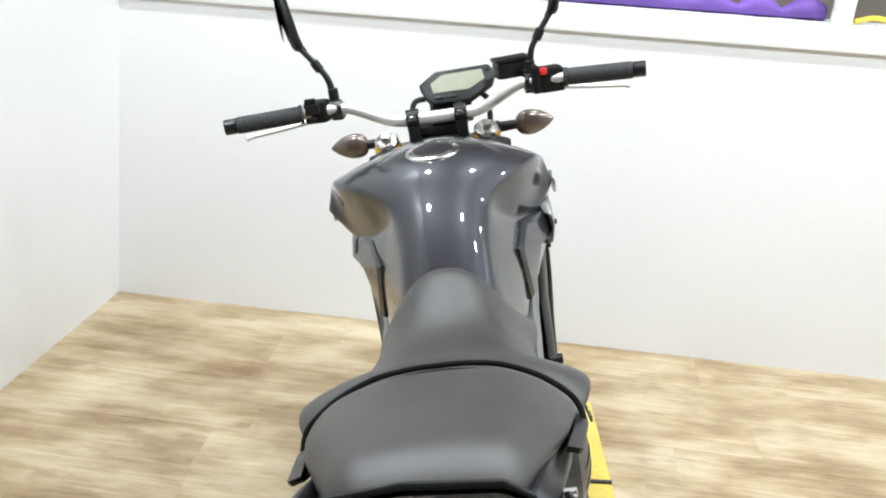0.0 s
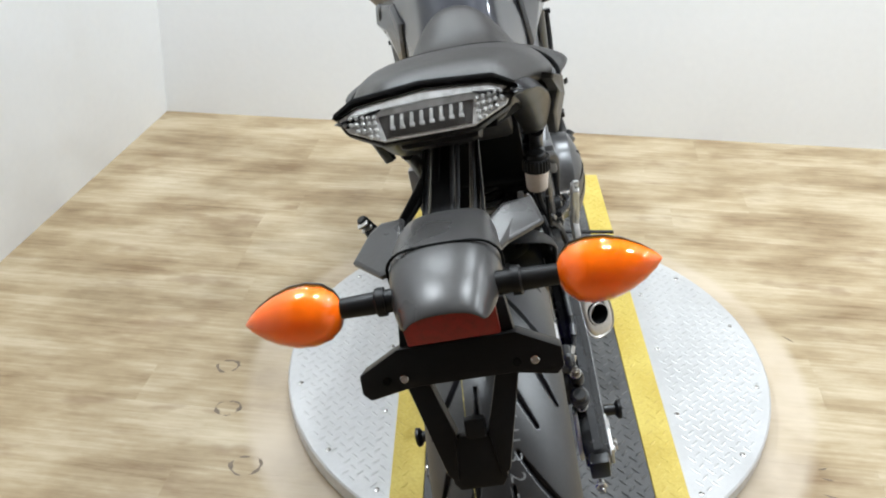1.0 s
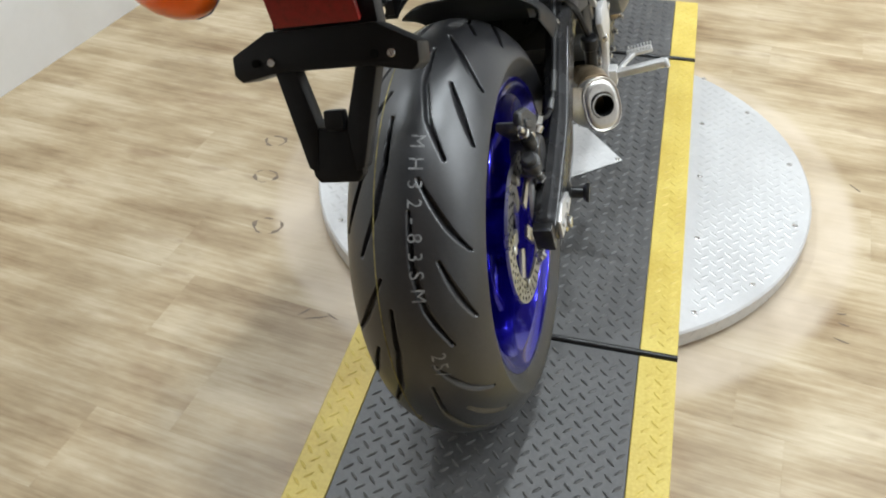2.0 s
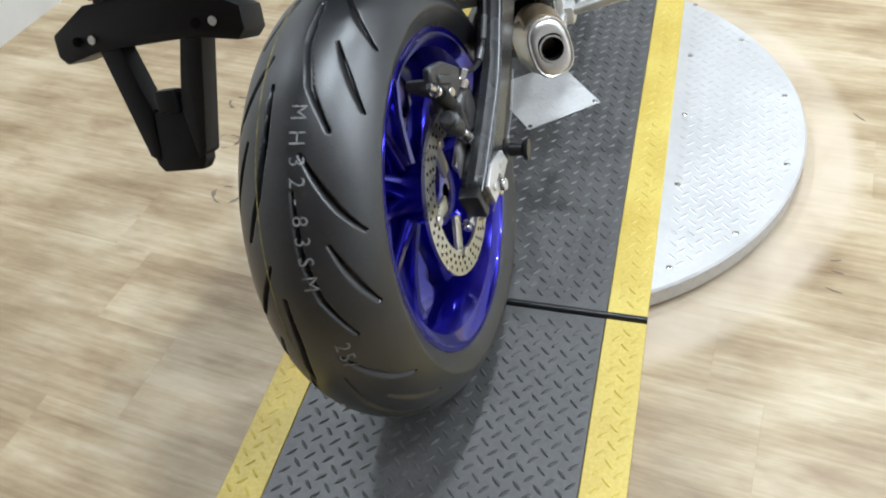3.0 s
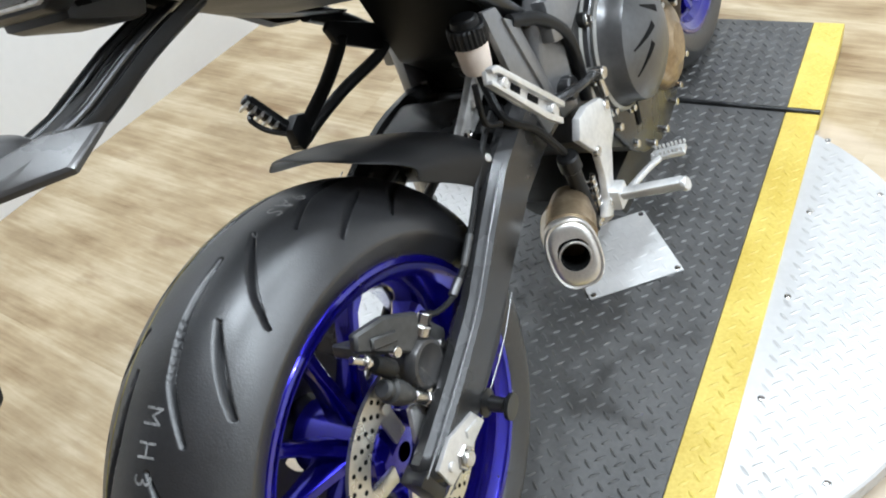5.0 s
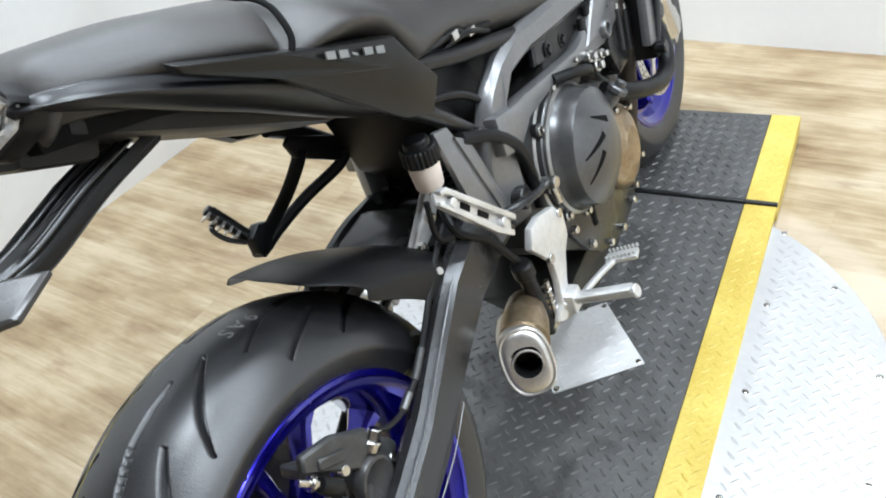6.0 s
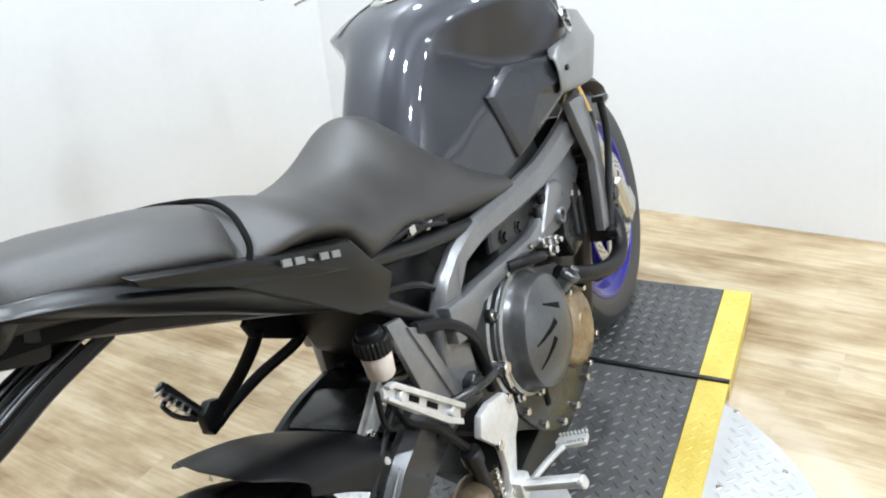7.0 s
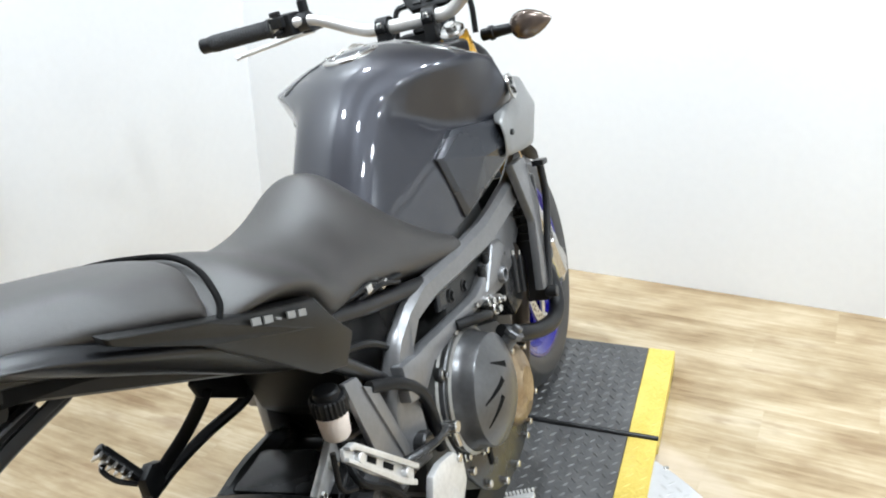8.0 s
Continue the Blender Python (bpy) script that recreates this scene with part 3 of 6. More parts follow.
# wheels
def tyre(name, R, half, rim, parent, grooves, m, label):
    """A tyre with its tread grooves sunk into a fine grid."""
    NT, NU = (1500, 166) if half > 0.07 else (720, 96)
    th = np.linspace(0, 2 * math.pi, NT, endpoint=False)
    # profile by arc from bead to bead
    rho = half * 1.08
    ang = np.linspace(-1.18, 1.18, NU - 16)
    pu, pr = rho * np.sin(ang), R - rho + rho * np.cos(ang)
    side_r = np.linspace(rim, pr[0], 9)[:-1]
    side_u = -(half * 0.80 + (abs(pu[0]) - half * 0.80) * np.linspace(0, 1, 9)[:-1] ** 0.6)
    pu = np.concatenate([side_u, pu, -side_u[::-1]])
    pr = np.concatenate([side_r, pr, side_r[::-1]])
    T, U = np.meshgrid(th, pu, indexing="ij")
    Rr = np.repeat(pr[None, :], NT, 0)
    depth = np.zeros_like(Rr)
    deg = np.degrees(T)
    for rep, off, pts, wid in grooves:
        for k in range(rep):
            for (u0, a0), (u1, a1) in zip(pts, pts[1:]):
                da = (deg - (a0 + off + k * 360 / rep) + 180) % 360 - 180
                ax, ay = da * math.pi / 180 * R, U - u0
                bx, by = (a1 - a0) * math.pi / 180 * R, u1 - u0
                t = np.clip((ax * bx + ay * by) / (bx * bx + by * by), 0, 1)
                dist = np.hypot(ax - t * bx, ay - t * by)
                run = (pts.index((u0, a0)) + t) / (len(pts) - 1)
                taper = wid * (0.45 + 0.65 * np.sin(math.pi * np.clip(run, 0.05, 0.95)))
                depth = np.maximum(depth, np.clip((taper + 0.0008 - dist) / 0.0026, 0, 1))
    Rr = Rr - 0.009 * depth
    P = np.stack([U, Rr * np.cos(T), Rr * np.sin(T)], -1).reshape(-1, 3)
    n = len(pu)
    i, j = np.meshgrid(np.arange(NT), np.arange(n - 1), indexing="ij")
    F = np.stack([i * n + j, ((i + 1) % NT) * n + j, ((i + 1) % NT) * n + j + 1, i * n + j + 1], -1).reshape(-1, 4)
    me = bpy.data.meshes.new(name)
    me.from_pydata(P.tolist(), [], F.tolist())
    me.transform(m)
    me.materials.append(M_TYRE)
    me.shade_smooth()
    me.set_sharp_from_angle(angle=radians(55))
    ob = new(name, me)
    ob.parent = parent
    return tagged(ob, label=label)


def wheel(name, m, R, half, flange, rimw, hubr, hubw, label):
    """A cast wheel: barrel, with its hub and forked spokes as parts."""
    bms = [lathe([(-rimw, flange), (-rimw + 0.004, flange + 0.004), (-rimw + 0.009, flange - 0.004), (-rimw + 0.02, flange - 0.022), (-0.02, flange - 0.034), (0.02, flange - 0.034), (rimw - 0.02, flange - 0.022), (rimw - 0.009, flange - 0.004), (rimw - 0.004, flange + 0.004), (rimw, flange),
                  (rimw - 0.001, flange - 0.006), (rimw - 0.007, flange - 0.010), (rimw - 0.012, flange - 0.024), (rimw - 0.030, flange - 0.034), (0.020, flange - 0.042), (-0.020, flange - 0.042), (-rimw + 0.030, flange - 0.034), (-rimw + 0.012, flange - 0.024), (-rimw + 0.007, flange - 0.010), (-rimw + 0.001, flange - 0.006)], 120, closed=True)]
    w_ = part(name, moved(bms[0], m), M_BLUE, bike, label, raw=True)
    part("hub", moved(lathe([(-hubw, 0.012), (-hubw, hubr * 0.8), (-hubw + 0.006, hubr), (-0.02, hubr * 0.92), (0.02, hubr * 0.92), (hubw - 0.006, hubr), (hubw, hubr * 0.8), (hubw, 0.012)], 40), m), M_BLUE, w_, raw=True)
    for k in range(5):
        for s in (-1, 1):
            a0, a1 = radians(72 * k + s * 9), radians(72 * k + s * 16)
            p0 = Vector((0, math.cos(a0), math.sin(a0))) * (hubr * 0.8)
            p1 = Vector((0, math.cos(a1), math.sin(a1))) * (flange - 0.036)
            mid = p0.lerp(p1, 0.5)
            rows = []
            for q, wu, wt in ((p0, 0.028, 0.012), (p0.lerp(p1, 0.3), 0.019, 0.0090), (mid, 0.015, 0.0080), (p0.lerp(p1, 0.8), 0.015, 0.0090), (p1, 0.024, 0.016)):
                tdir = Vector((1, 0, 0)).cross(p1 - p0).normalized()
                rows.append([q + Vector((cu * wu, 0, 0)) + tdir * ct * wt for cu, ct in ((-1, -0.55), (-0.7, -1), (0.7, -1), (1, -0.55), (1, 0.55), (0.7, 1), (-0.7, 1), (-1, 0.55))])
            part("spoke", moved(loft(rows, True), m), M_BLUE, w_, raw=True)
    return w_


def brake_disc(name, m, u, R, r, parent, carrier, mat):
    ring = lathe([(-0.0022, r), (-0.0025, R - 0.001), (0.0025, R - 0.001), (0.0022, r)], 90, (u, 0, 0), closed=True)
    disc = part(name, moved(ring, m), mat, parent, "drilled steel brake disc", raw=True)
    holes = []
    s = 1 if u > 0 else -1
    for k in range(36):
        for q, (rr, da) in enumerate(((0.25, 0), (0.5, 3.4), (0.76, 6.6))):
            a = radians(10 * k + da)
            rad = r + (R - r) * rr
            holes.append(lathe([(0, 0), (0, 0.0031), (0.0004, 0.0029), (0.0004, 0)], 8, (u + s * 0.0024, rad * math.cos(a), rad * math.sin(a)), (s, 0, 0)))
    h = part("vent_hole", moved(merge(*holes), m), M_HOLE, parent, "rows of dark drilled holes", "stuff", raw=True)
    arms = []
    for k in range(5):
        a = radians(72 * k + 20)
        arms.append(moved(box((0, (carrier + r) / 2, 0), (0.006, r - carrier + 0.02, 0.022), bev=0.002), pose(u * 0.93, 0, 0) @ Matrix.Rotation(a, 4, "X")))
        arms.append(rod((u - s * 0.004, (r + 0.004) * math.cos(a), (r + 0.004) * math.sin(a)), (u + s * 0.006, (r + 0.004) * math.cos(a), (r + 0.004) * math.sin(a)), 0.008, 12))
    part("disc_carrier", moved(merge(*arms), m), M_DISC, parent, raw=True)
    return disc


RW = pose(-0.003, 0, 0.322)
rear = wheel("rear_wheel", RW, 0.322, 0.096, 0.229, 0.084, 0.048, 0.07, "blue cast rear wheel with forked spokes")
GA = [(0.026, 84.7), (0.044, 90.5), (0.062, 96.0), (0.082, 101.2)]
GB = [(0.049, 103.4), (0.066, 111.4), (0.082, 119)]
GC = [(0.016, 92), (0.018, 104), (0.030, 115), (0.054, 124.7)]
GROOVES = [(8, 0, GA, 0.0034), (8, 0, GB, 0.0032), (8, 0, GC, 0.0036)]
GROOVES += [(8, 22.5, [(-u, a) for u, a in g], w) for _, _, g, w in GROOVES[:3]]
tyre("rear_tyre", 0.322, 0.096, 0.226, rear, GROOVES, RW, "black road tyre with curved tread grooves")
brake_disc("rear_disc", RW, 0.088, 0.1225, 0.086, rear, 0.045, M_DISC)
part("yellow_line", moved(lathe([(-0.0009, 0.31705), (-0.0005, 0.3174), (0.0005, 0.3174), (0.0009, 0.31705)], 180, (-0.0325, 0, 0)), RW), material("yellow_tyre_line", (0.24, 0.20, 0.07), 0.7, vary=0.6, scale=30), rear, "thin yellow line round the tread", raw=True)


def marking(text, u, start, R, rho, size, spacing=1.0):
    """Stamped characters that follow the tyre, reading downwards at its back."""
    cu = bpy.data.curves.new("marking", "FONT")
    cu.body, cu.size, cu.space_character, cu.extrude = text, size, spacing, 0.0
    cu.resolution_u = 3
    tmp = new("marking_source", cu)
    dg = bpy.context.evaluated_depsgraph_get()
    me = bpy.data.meshes.new_from_object(tmp.evaluated_get(dg))
    bpy.data.objects.remove(tmp)
    for v in me.vertices:
        uu = u + v.co.y
        a = start + v.co.x / R
        rr = R - rho + math.sqrt(max(rho * rho - uu * uu, 0)) + 0.0004
        v.co = (uu, rr * math.cos(a), rr * math.sin(a))
    me.transform(RW)
    me.materials.clear()
    me.materials.append(M_MARK)
    ob = new("tyre_marking", me)
    ob.parent = rear
    return tagged(ob, label="faded pale stamped characters on the tread")


marking("MH32-83SM", 0.014, radians(119), 0.322, 0.1037, 0.026, 1.82)
marking("25/", 0.026, radians(171), 0.322, 0.1037, 0.026, 1.3)
marking("9AS", 0.014, radians(70), 0.322, 0.1037, 0.026, 1.3)
for s in (1, -1):
    part("axle_nut", merge(rod((s * 0.128, 0, 0.315), (s * 0.146, 0, 0.315), 0.016, 6), rod((s * 0.146, 0, 0.315), (s * 0.152, 0, 0.315), 0.010, 14)), M_STEEL, bike, "bright axle nut")
part("sprocket", moved(lathe([(-0.003, 0.05), (-0.003, 0.103), (0.003, 0.103), (0.003, 0.05)], 45, (-0.088, 0, 0), closed=True), RW), M_ENGINE, rear, "rear chain sprocket", raw=True)
part("drive_chain", merge(tube([(-0.088, 0, 0.42), (-0.088, 0.3, 0.46), (-0.088, 0.52, 0.485)], 0.008, 8), tube([(-0.088, 0, 0.21), (-0.088, 0.3, 0.36), (-0.088, 0.52, 0.41)], 0.008, 8)), M_ENGINE, bike, "drive chain")

# front end, turned with the steering
FW = STEER_RAW @ pose(0, 1.39, 0.30)
front = wheel("front_wheel", FW, 0.30, 0.06, 0.218, 0.05, 0.042, 0.06, "blue cast front wheel with forked spokes")
GF = [(8, 0, [(0.012, 0), (0.028, 12), (0.048, 22)], 0.0024), (8, 22, [(0.020, 4), (0.050, 16)], 0.0024)]
GF += [(8, 22.5, [(-u, a) for u, a in g], w) for _, _, g, w in GF[:2]]
tyre("front_tyre", 0.30, 0.06, 0.220, front, GF, FW, "black road tyre with curved tread grooves")
for s in (1, -1):
    brake_disc("front_disc", FW, s * 0.068, 0.149, 0.115, front, 0.05, M_DISC)
fork_dir = Vector((0, -0.385, 0.923))
for s in (1, -1):
    base = Vector((s * 0.104, 1.39, 0.30))
    part("fork_slider", moved(merge(rod(base + fork_dir * 0.05, base + fork_dir * 0.28, 0.0215, 20), rod(base + Vector((0, 0, -0.03)) + fork_dir * 0.02, base + fork_dir * 0.11, 0.029, 20), box(base + Vector((0, 0.01, 0.0)), (0.034, 0.075, 0.06), (22, 0, 0), 0.01)), STEER_RAW), M_STEEL, bike, "bright fork slider with a cast foot", raw=True)
    part("fork_tube", moved(rod(base + fork_dir * 0.27, base + fork_dir * 0.69, 0.0285, 24), STEER_RAW), M_GOLD, bike, "gold anodised fork tube", raw=True)
    part("fork_cap", moved(merge(rod(base + fork_dir * 0.69, base + fork_dir * 0.705, 0.025, 20), rod(base + fork_dir * 0.705, base + fork_dir * 0.715, 0.012, 6)), STEER_RAW), M_STEEL, bike, "bright fork cap", raw=True)
    part("front_caliper", moved(merge(box((s * 0.098, 1.295, 0.36), (0.05, 0.055, 0.12), (-18, 0, 0), 0.012), rod((s * 0.12, 1.295, 0.385), (s * 0.132, 1.295, 0.385), 0.018), rod((s * 0.12, 1.285, 0.34), (s * 0.132, 1.285, 0.34), 0.018)), STEER_RAW), M_SATIN, bike, "black brake caliper", raw=True)
part("triple_clamp", moved(merge(prism([(-0.145, 1.06), (-0.10, 1.145), (-0.03, 1.17), (0.03, 1.17), (0.10, 1.145), (0.145, 1.06), (0.10, 1.035), (0, 1.045), (-0.10, 1.035)], 0.945, 0.968, 0.006, "z"), prism([(-0.145, 1.20), (-0.05, 1.26), (0.05, 1.26), (0.145, 1.20), (0.10, 1.16), (-0.10, 1.16)], 0.735, 0.77, 0.006, "z")), STEER), M_SATIN, bike, "dark fork yoke")
part("front_mudguard", moved(loft([[(s_ * 0.068 * q, 1.39 + (0.335 - 0.03 * abs(s_) ** 3) * math.cos(radians(a)), 0.30 + (0.335 - 0.03 * abs(s_) ** 3) * math.sin(radians(a))) for s_ in np.linspace(-1, 1, 11)] for a, q in zip(range(35, 171, 9), [0.55, 0.8, 0.95] + [1.0] * 9 + [0.95, 0.8, 0.6, 0.5])]), STEER_RAW), M_BLACK, bike, "black front mudguard", raw=True)

# handlebar
HB = [(-0.405, 1.060, 1.068), (-0.27, 1.088, 1.068), (-0.20, 1.105, 1.066), (-0.165, 1.116, 1.058), (-0.10, 1.148, 1.020), (-0.06, 1.152, 1.013), (0.0, 1.152, 1.012), (0.06, 1.152, 1.013), (0.10, 1.148, 1.020), (0.165, 1.116, 1.058), (0.20, 1.105, 1.066), (0.27, 1.088, 1.068), (0.405, 1.060, 1.068)]
part("handlebar", moved(tube(HB, 0.0112, 14, 6, radii=[0.011, 0.011, 0.011, 0.011, 0.0125, 0.014, 0.014, 0.014, 0.0125, 0.011, 0.011, 0.011, 0.011]), STEER), M_BAR, bike, "tapered silver handlebar")


def ribbed_grip(s):
    a, b = Vector((s * 0.262, 1.090, 1.068)), Vector((s * 0.392, 1.063, 1.068))
    L = (b - a).length
    prof = [(0, 0.010), (0, 0.019), (0.006, 0.0195), (0.008, 0.0165)]
    for k in range(20):
        x = 0.01 + (L - 0.016) * k / 20
        prof += [(x, 0.0166), (x + 0.0015, 0.0174), (x + 0.0035, 0.0174), (x + 0.005, 0.0166)]
    prof += [(L - 0.004, 0.0168), (L, 0.0165), (L, 0.010)]
    return lathe(prof, 20, a, b - a)


for s in (1, -1):
    part("grip", moved(ribbed_grip(s), STEER), M_GRIP, bike, "ribbed black rubber grip")
    part("bar_end", moved(rod((s * 0.392, 1.063, 1.068), (s * 0.416, 1.058, 1.068), 0.0155, 18), STEER), M_SATIN, bike, "black bar end weight")
    part("bar_clamp", moved(merge(lathe([(-0.013, 0.0145), (-0.013, 0.0225), (0.013, 0.0225), (0.013, 0.0145)], 24, (s * 0.05, 1.152, 1.012), closed=True), box((s * 0.05, 1.14, 0.985), (0.024, 0.03, 0.04), (0, 0, 0), 0.004), box((s * 0.05, 1.175, 1.02), (0.02, 0.014, 0.012), (20, 0, 0), 0.003), box((s * 0.05, 1.128, 1.014), (0.02, 0.014, 0.012), (20, 0, 0), 0.003)), STEER), M_BLACK, bike, "black handlebar clamp")
    part("clamp_bolt", moved(rod((s * 0.05, 1.128, 1.018), (s * 0.05, 1.126, 1.026), 0.0055, 12), STEER), M_STEEL, bike)
    part("clamp_bolt", moved(rod((s * 0.05, 1.175, 1.024), (s * 0.05, 1.173, 1.031), 0.0055, 12), STEER), M_STEEL, bike)
part("switch_left", moved(merge(box((-0.235, 1.108, 1.066), (0.048, 0.044, 0.044), (0, 0, -7), 0.008), box((-0.24, 1.082, 1.075), (0.03, 0.016, 0.022), (0, 0, -7), 0.004), rod((-0.24, 1.085, 1.058), (-0.24, 1.07, 1.056), 0.006, 10), box((-0.243, 1.085, 1.092), (0.022, 0.012, 0.01), (0, 0, -7), 0.003)), STEER), M_BLACK, bike, "black switch cluster")
part("switch_right", moved(merge(box((0.235, 1.108, 1.066), (0.05, 0.046, 0.05), (0, 0, 7), 0.008), box((0.205, 1.105, 1.07), (0.016, 0.05, 0.055), (0, 0, 7), 0.005), rod((0.255, 1.106, 1.063), (0.264, 1.105, 1.063), 0.024, 20)), STEER), M_BLACK, bike, "black switch and throttle housing")
part("kill_switch", moved(box((0.222, 1.084, 1.086), (0.015, 0.012, 0.013), (0, 0, 7), 0.003), STEER), M_REDSW, bike, "red rocker switch")
part("brake_reservoir", moved(merge(box((0.165, 1.165, 1.088), (0.07, 0.05, 0.035), (0, 0, 12), 0.008), box((0.165, 1.165, 1.108), (0.074, 0.054, 0.008), (0, 0, 12), 0.003), box((0.195, 1.128, 1.068), (0.022, 0.034, 0.04), (0, 0, 0), 0.005)), STEER), M_BLACK, bike, "black brake fluid reservoir on the bar")
for s in (1, -1):
    part("lever", moved(tube([(s * 0.20, 1.145, 1.045), (s * 0.25, 1.158, 1.04), (s * 0.32, 1.15, 1.032), (s * 0.385, 1.145, 1.026), (s * 0.40, 1.138, 1.024)], 0.006, 10, radii=[0.009, 0.007, 0.006, 0.006, 0.008], flat=0.7), STEER), M_BAR, bike, "silver hand lever")
    part("lever_perch", moved(merge(box((s * 0.197, 1.135, 1.055), (0.026, 0.055, 0.028), (0, 0, 0), 0.006), lathe([(-0.012, 0.012), (-0.012, 0.0185), (0.012, 0.0185), (0.012, 0.012)], 20, (s * 0.197, 1.1135, 1.064), closed=True)), STEER), M_SATIN, bike, "black lever perch")
    stem = [(s * 0.200, 1.125, 1.075), (s * 0.205, 1.128, 1.12), (s * 0.222, 1.135, 1.150), (s * 0.252, 1.145, 1.19)]
    part("mirror_stem", moved(merge(tube(stem, 0.0065, 10, radii=[0.0075, 0.0065, 0.006, 0.006]), rod(stem[0], Vector(stem[0]) + Vector((0, 0.001, 0.03)), 0.0105, 12), rod(Vector(stem[2]) - Vector((0.004 * s, 0, 0.008)), Vector(stem[2]) + Vector((0.008 * s, 0.002, 0.012)), 0.0095, 10)), STEER), M_BLACK, bike, "black mirror stem")
    head = []
    for k, (q, wu) in enumerate(((0.0, 0.006), (0.008, 0.02), (0.03, 0.034), (0.07, 0.042), (0.11, 0.04), (0.135, 0.028), (0.142, 0.012))):
        c = Vector((s * (0.255 + 0.010 * k * 0.6), 1.15, 1.185 + q))
        turn_m = Matrix.Rotation(s * radians(84 if s > 0 else 72), 3, "Z")
        head.append([c + turn_m @ Vector((wu * math.cos(a) * 0.95, 0.016 * math.sin(a) * (1 if math.sin(a) > 0 else 0.5), 0)) for a in [2 * math.pi * j / 14 for j in range(14)]])
    mh = part("mirror", moved(loft(head, True), STEER), M_BLACK, bike, "black mirror head")
    part("mirror_glass", moved(moved(lathe([(0, 0), (0, 0.034), (0.0015, 0.034), (0.0015, 0)], 24, (0, 0, 0), (0, -1, 0)), Matrix.Translation((s * 0.274 + s * 0.0075, 1.1465, 1.262)) @ Matrix.Rotation(s * radians(84), 4, "Z") @ Matrix.Diagonal((0.9, 1, 1.6, 1))), STEER), M_CHROME, mh, "mirror glass")
# instrument set to the right of the middle
DASH = STEER @ Matrix.Translation((0.055, 1.215, 1.062)) @ Matrix.Rotation(radians(50), 4, "X")
poly = [(-0.088, 0.012), (-0.050, 0.040), (0.066, 0.042), (0.080, 0.022), (0.070, -0.006), (0.016, -0.040), (-0.060, -0.040), (-0.076, -0.020)]
dash = part("instrument_panel", moved(prism(poly, -0.022, 0.0, 0.006, "z"), DASH), M_BLACK, bike, "black offset instrument panel")
part("display", moved(prism([(-0.062, 0.010), (-0.036, 0.028), (0.050, 0.030), (0.054, 0.006), (0.020, -0.014), (-0.058, -0.014)], 0.0, 0.0012, 0.0006, "z", 1), DASH), M_LCD, dash, "grey blank display")
for x in (-0.045, -0.018):
    part("panel_button", moved(box((x, -0.026, 0.002), (0.018, 0.007, 0.004), bev=0.0015), DASH), M_FENDER, dash)
part("warning_lamp", moved(rod((0.064, 0.030, 0), (0.064, 0.030, 0.002), 0.005, 14), DASH), M_FENDER, dash)
part("panel_bracket", moved(merge(box((0.03, 1.215, 1.01), (0.09, 0.012, 0.06), (-30, 0, 0), 0.004), tube([(-0.06, 1.21, 0.96), (-0.05, 1.22, 1.03), (-0.02, 1.225, 1.04)], 0.006, 8), tube([(0.11, 1.21, 0.96), (0.11, 1.22, 1.02), (0.09, 1.225, 1.04)], 0.006, 8)), STEER), M_SATIN, bike, "black instrument bracket")
part("headlight", moved(merge(lathe([(0, 0), (0.0, 0.05), (0.03, 0.085), (0.10, 0.10), (0.125, 0.098)], 32, (0, 1.20, 0.87), (0, 1, -0.15)), box((0, 1.22, 0.955), (0.12, 0.05, 0.06), (0, 0, 0), 0.015)), STEER), M_BLACK, bike, "black headlight shell")
part("headlight_lens", moved(lathe([(0, 0), (0.012, 0.06), (0.0, 0.096), (-0.004, 0.096)], 32, (0, 1.325, 0.852), (0, 1, -0.15)), STEER), M_CLEAR, bike, "clear headlight lens")


def signal(c, out, back, length, r, parent_name, amber_label, lens_mat, m=None):
    """A drop-shaped indicator: dark housing in front, lens behind, on a ribbed stalk."""
    out, back = Vector(out).normalized(), Vector(back).normalized()
    up = out.cross(back).normalized()
    prof = [(0.0, 0.30), (0.05, 0.62), (0.15, 0.88), (0.30, 1.0), (0.48, 0.97), (0.66, 0.80), (0.82, 0.54), (0.93, 0.28), (1.0, 0.05)]
    rows_l, rows_h, rows_c = [], [], []
    for q, k in prof:
        p_ = Vector(c) + out * (length * q)
        angs = [math.pi * j / 10 - math.pi / 2 for j in range(11)]
        rows_l.append([p_ + back * (r * k * 0.92 * math.cos(a)) + up * (r * k * 0.9 * math.sin(a)) for a in angs])
        rows_c.append([p_ + back * (r * k * 0.74 * math.cos(a)) + up * (r * k * 0.78 * math.sin(a)) for a in angs])
        rows_h.append([p_ - back * (r * k * 0.6 * math.cos(a)) + up * (r * k * 0.93 * math.sin(a)) for a in angs])
    hs = loft(rows_h)
    ls, cs = loft(rows_l), loft(rows_c)
    st = merge(rod(Vector(c) - out * 0.062, Vector(c) + out * 0.008, 0.0125, 16, 0.0105), lathe([(0, 0.0), (0, 0.015), (0.008, 0.015), (0.010, 0.013)], 18, Vector(c) - out * 0.044, out))
    bl = [hs, ls, cs, st]
    if m:
        bl = [moved(b, m) for b in bl]
    sg = part(parent_name, bl[3], M_BLACK, bike, "black turn signal stalk")
    part("signal_housing", bl[0], M_FENDER if lens_mat is M_AMBER else lens_mat, sg, "dark turn signal housing", angle=80)
    part("signal_lens", bl[1], lens_mat, sg, amber_label, angle=80).visible_shadow = lens_mat is not M_AMBER
    if lens_mat is M_AMBER:
        part("signal_reflector", bl[2], M_AMBERCORE, sg, "orange reflector inside the lens", angle=80)
    return sg


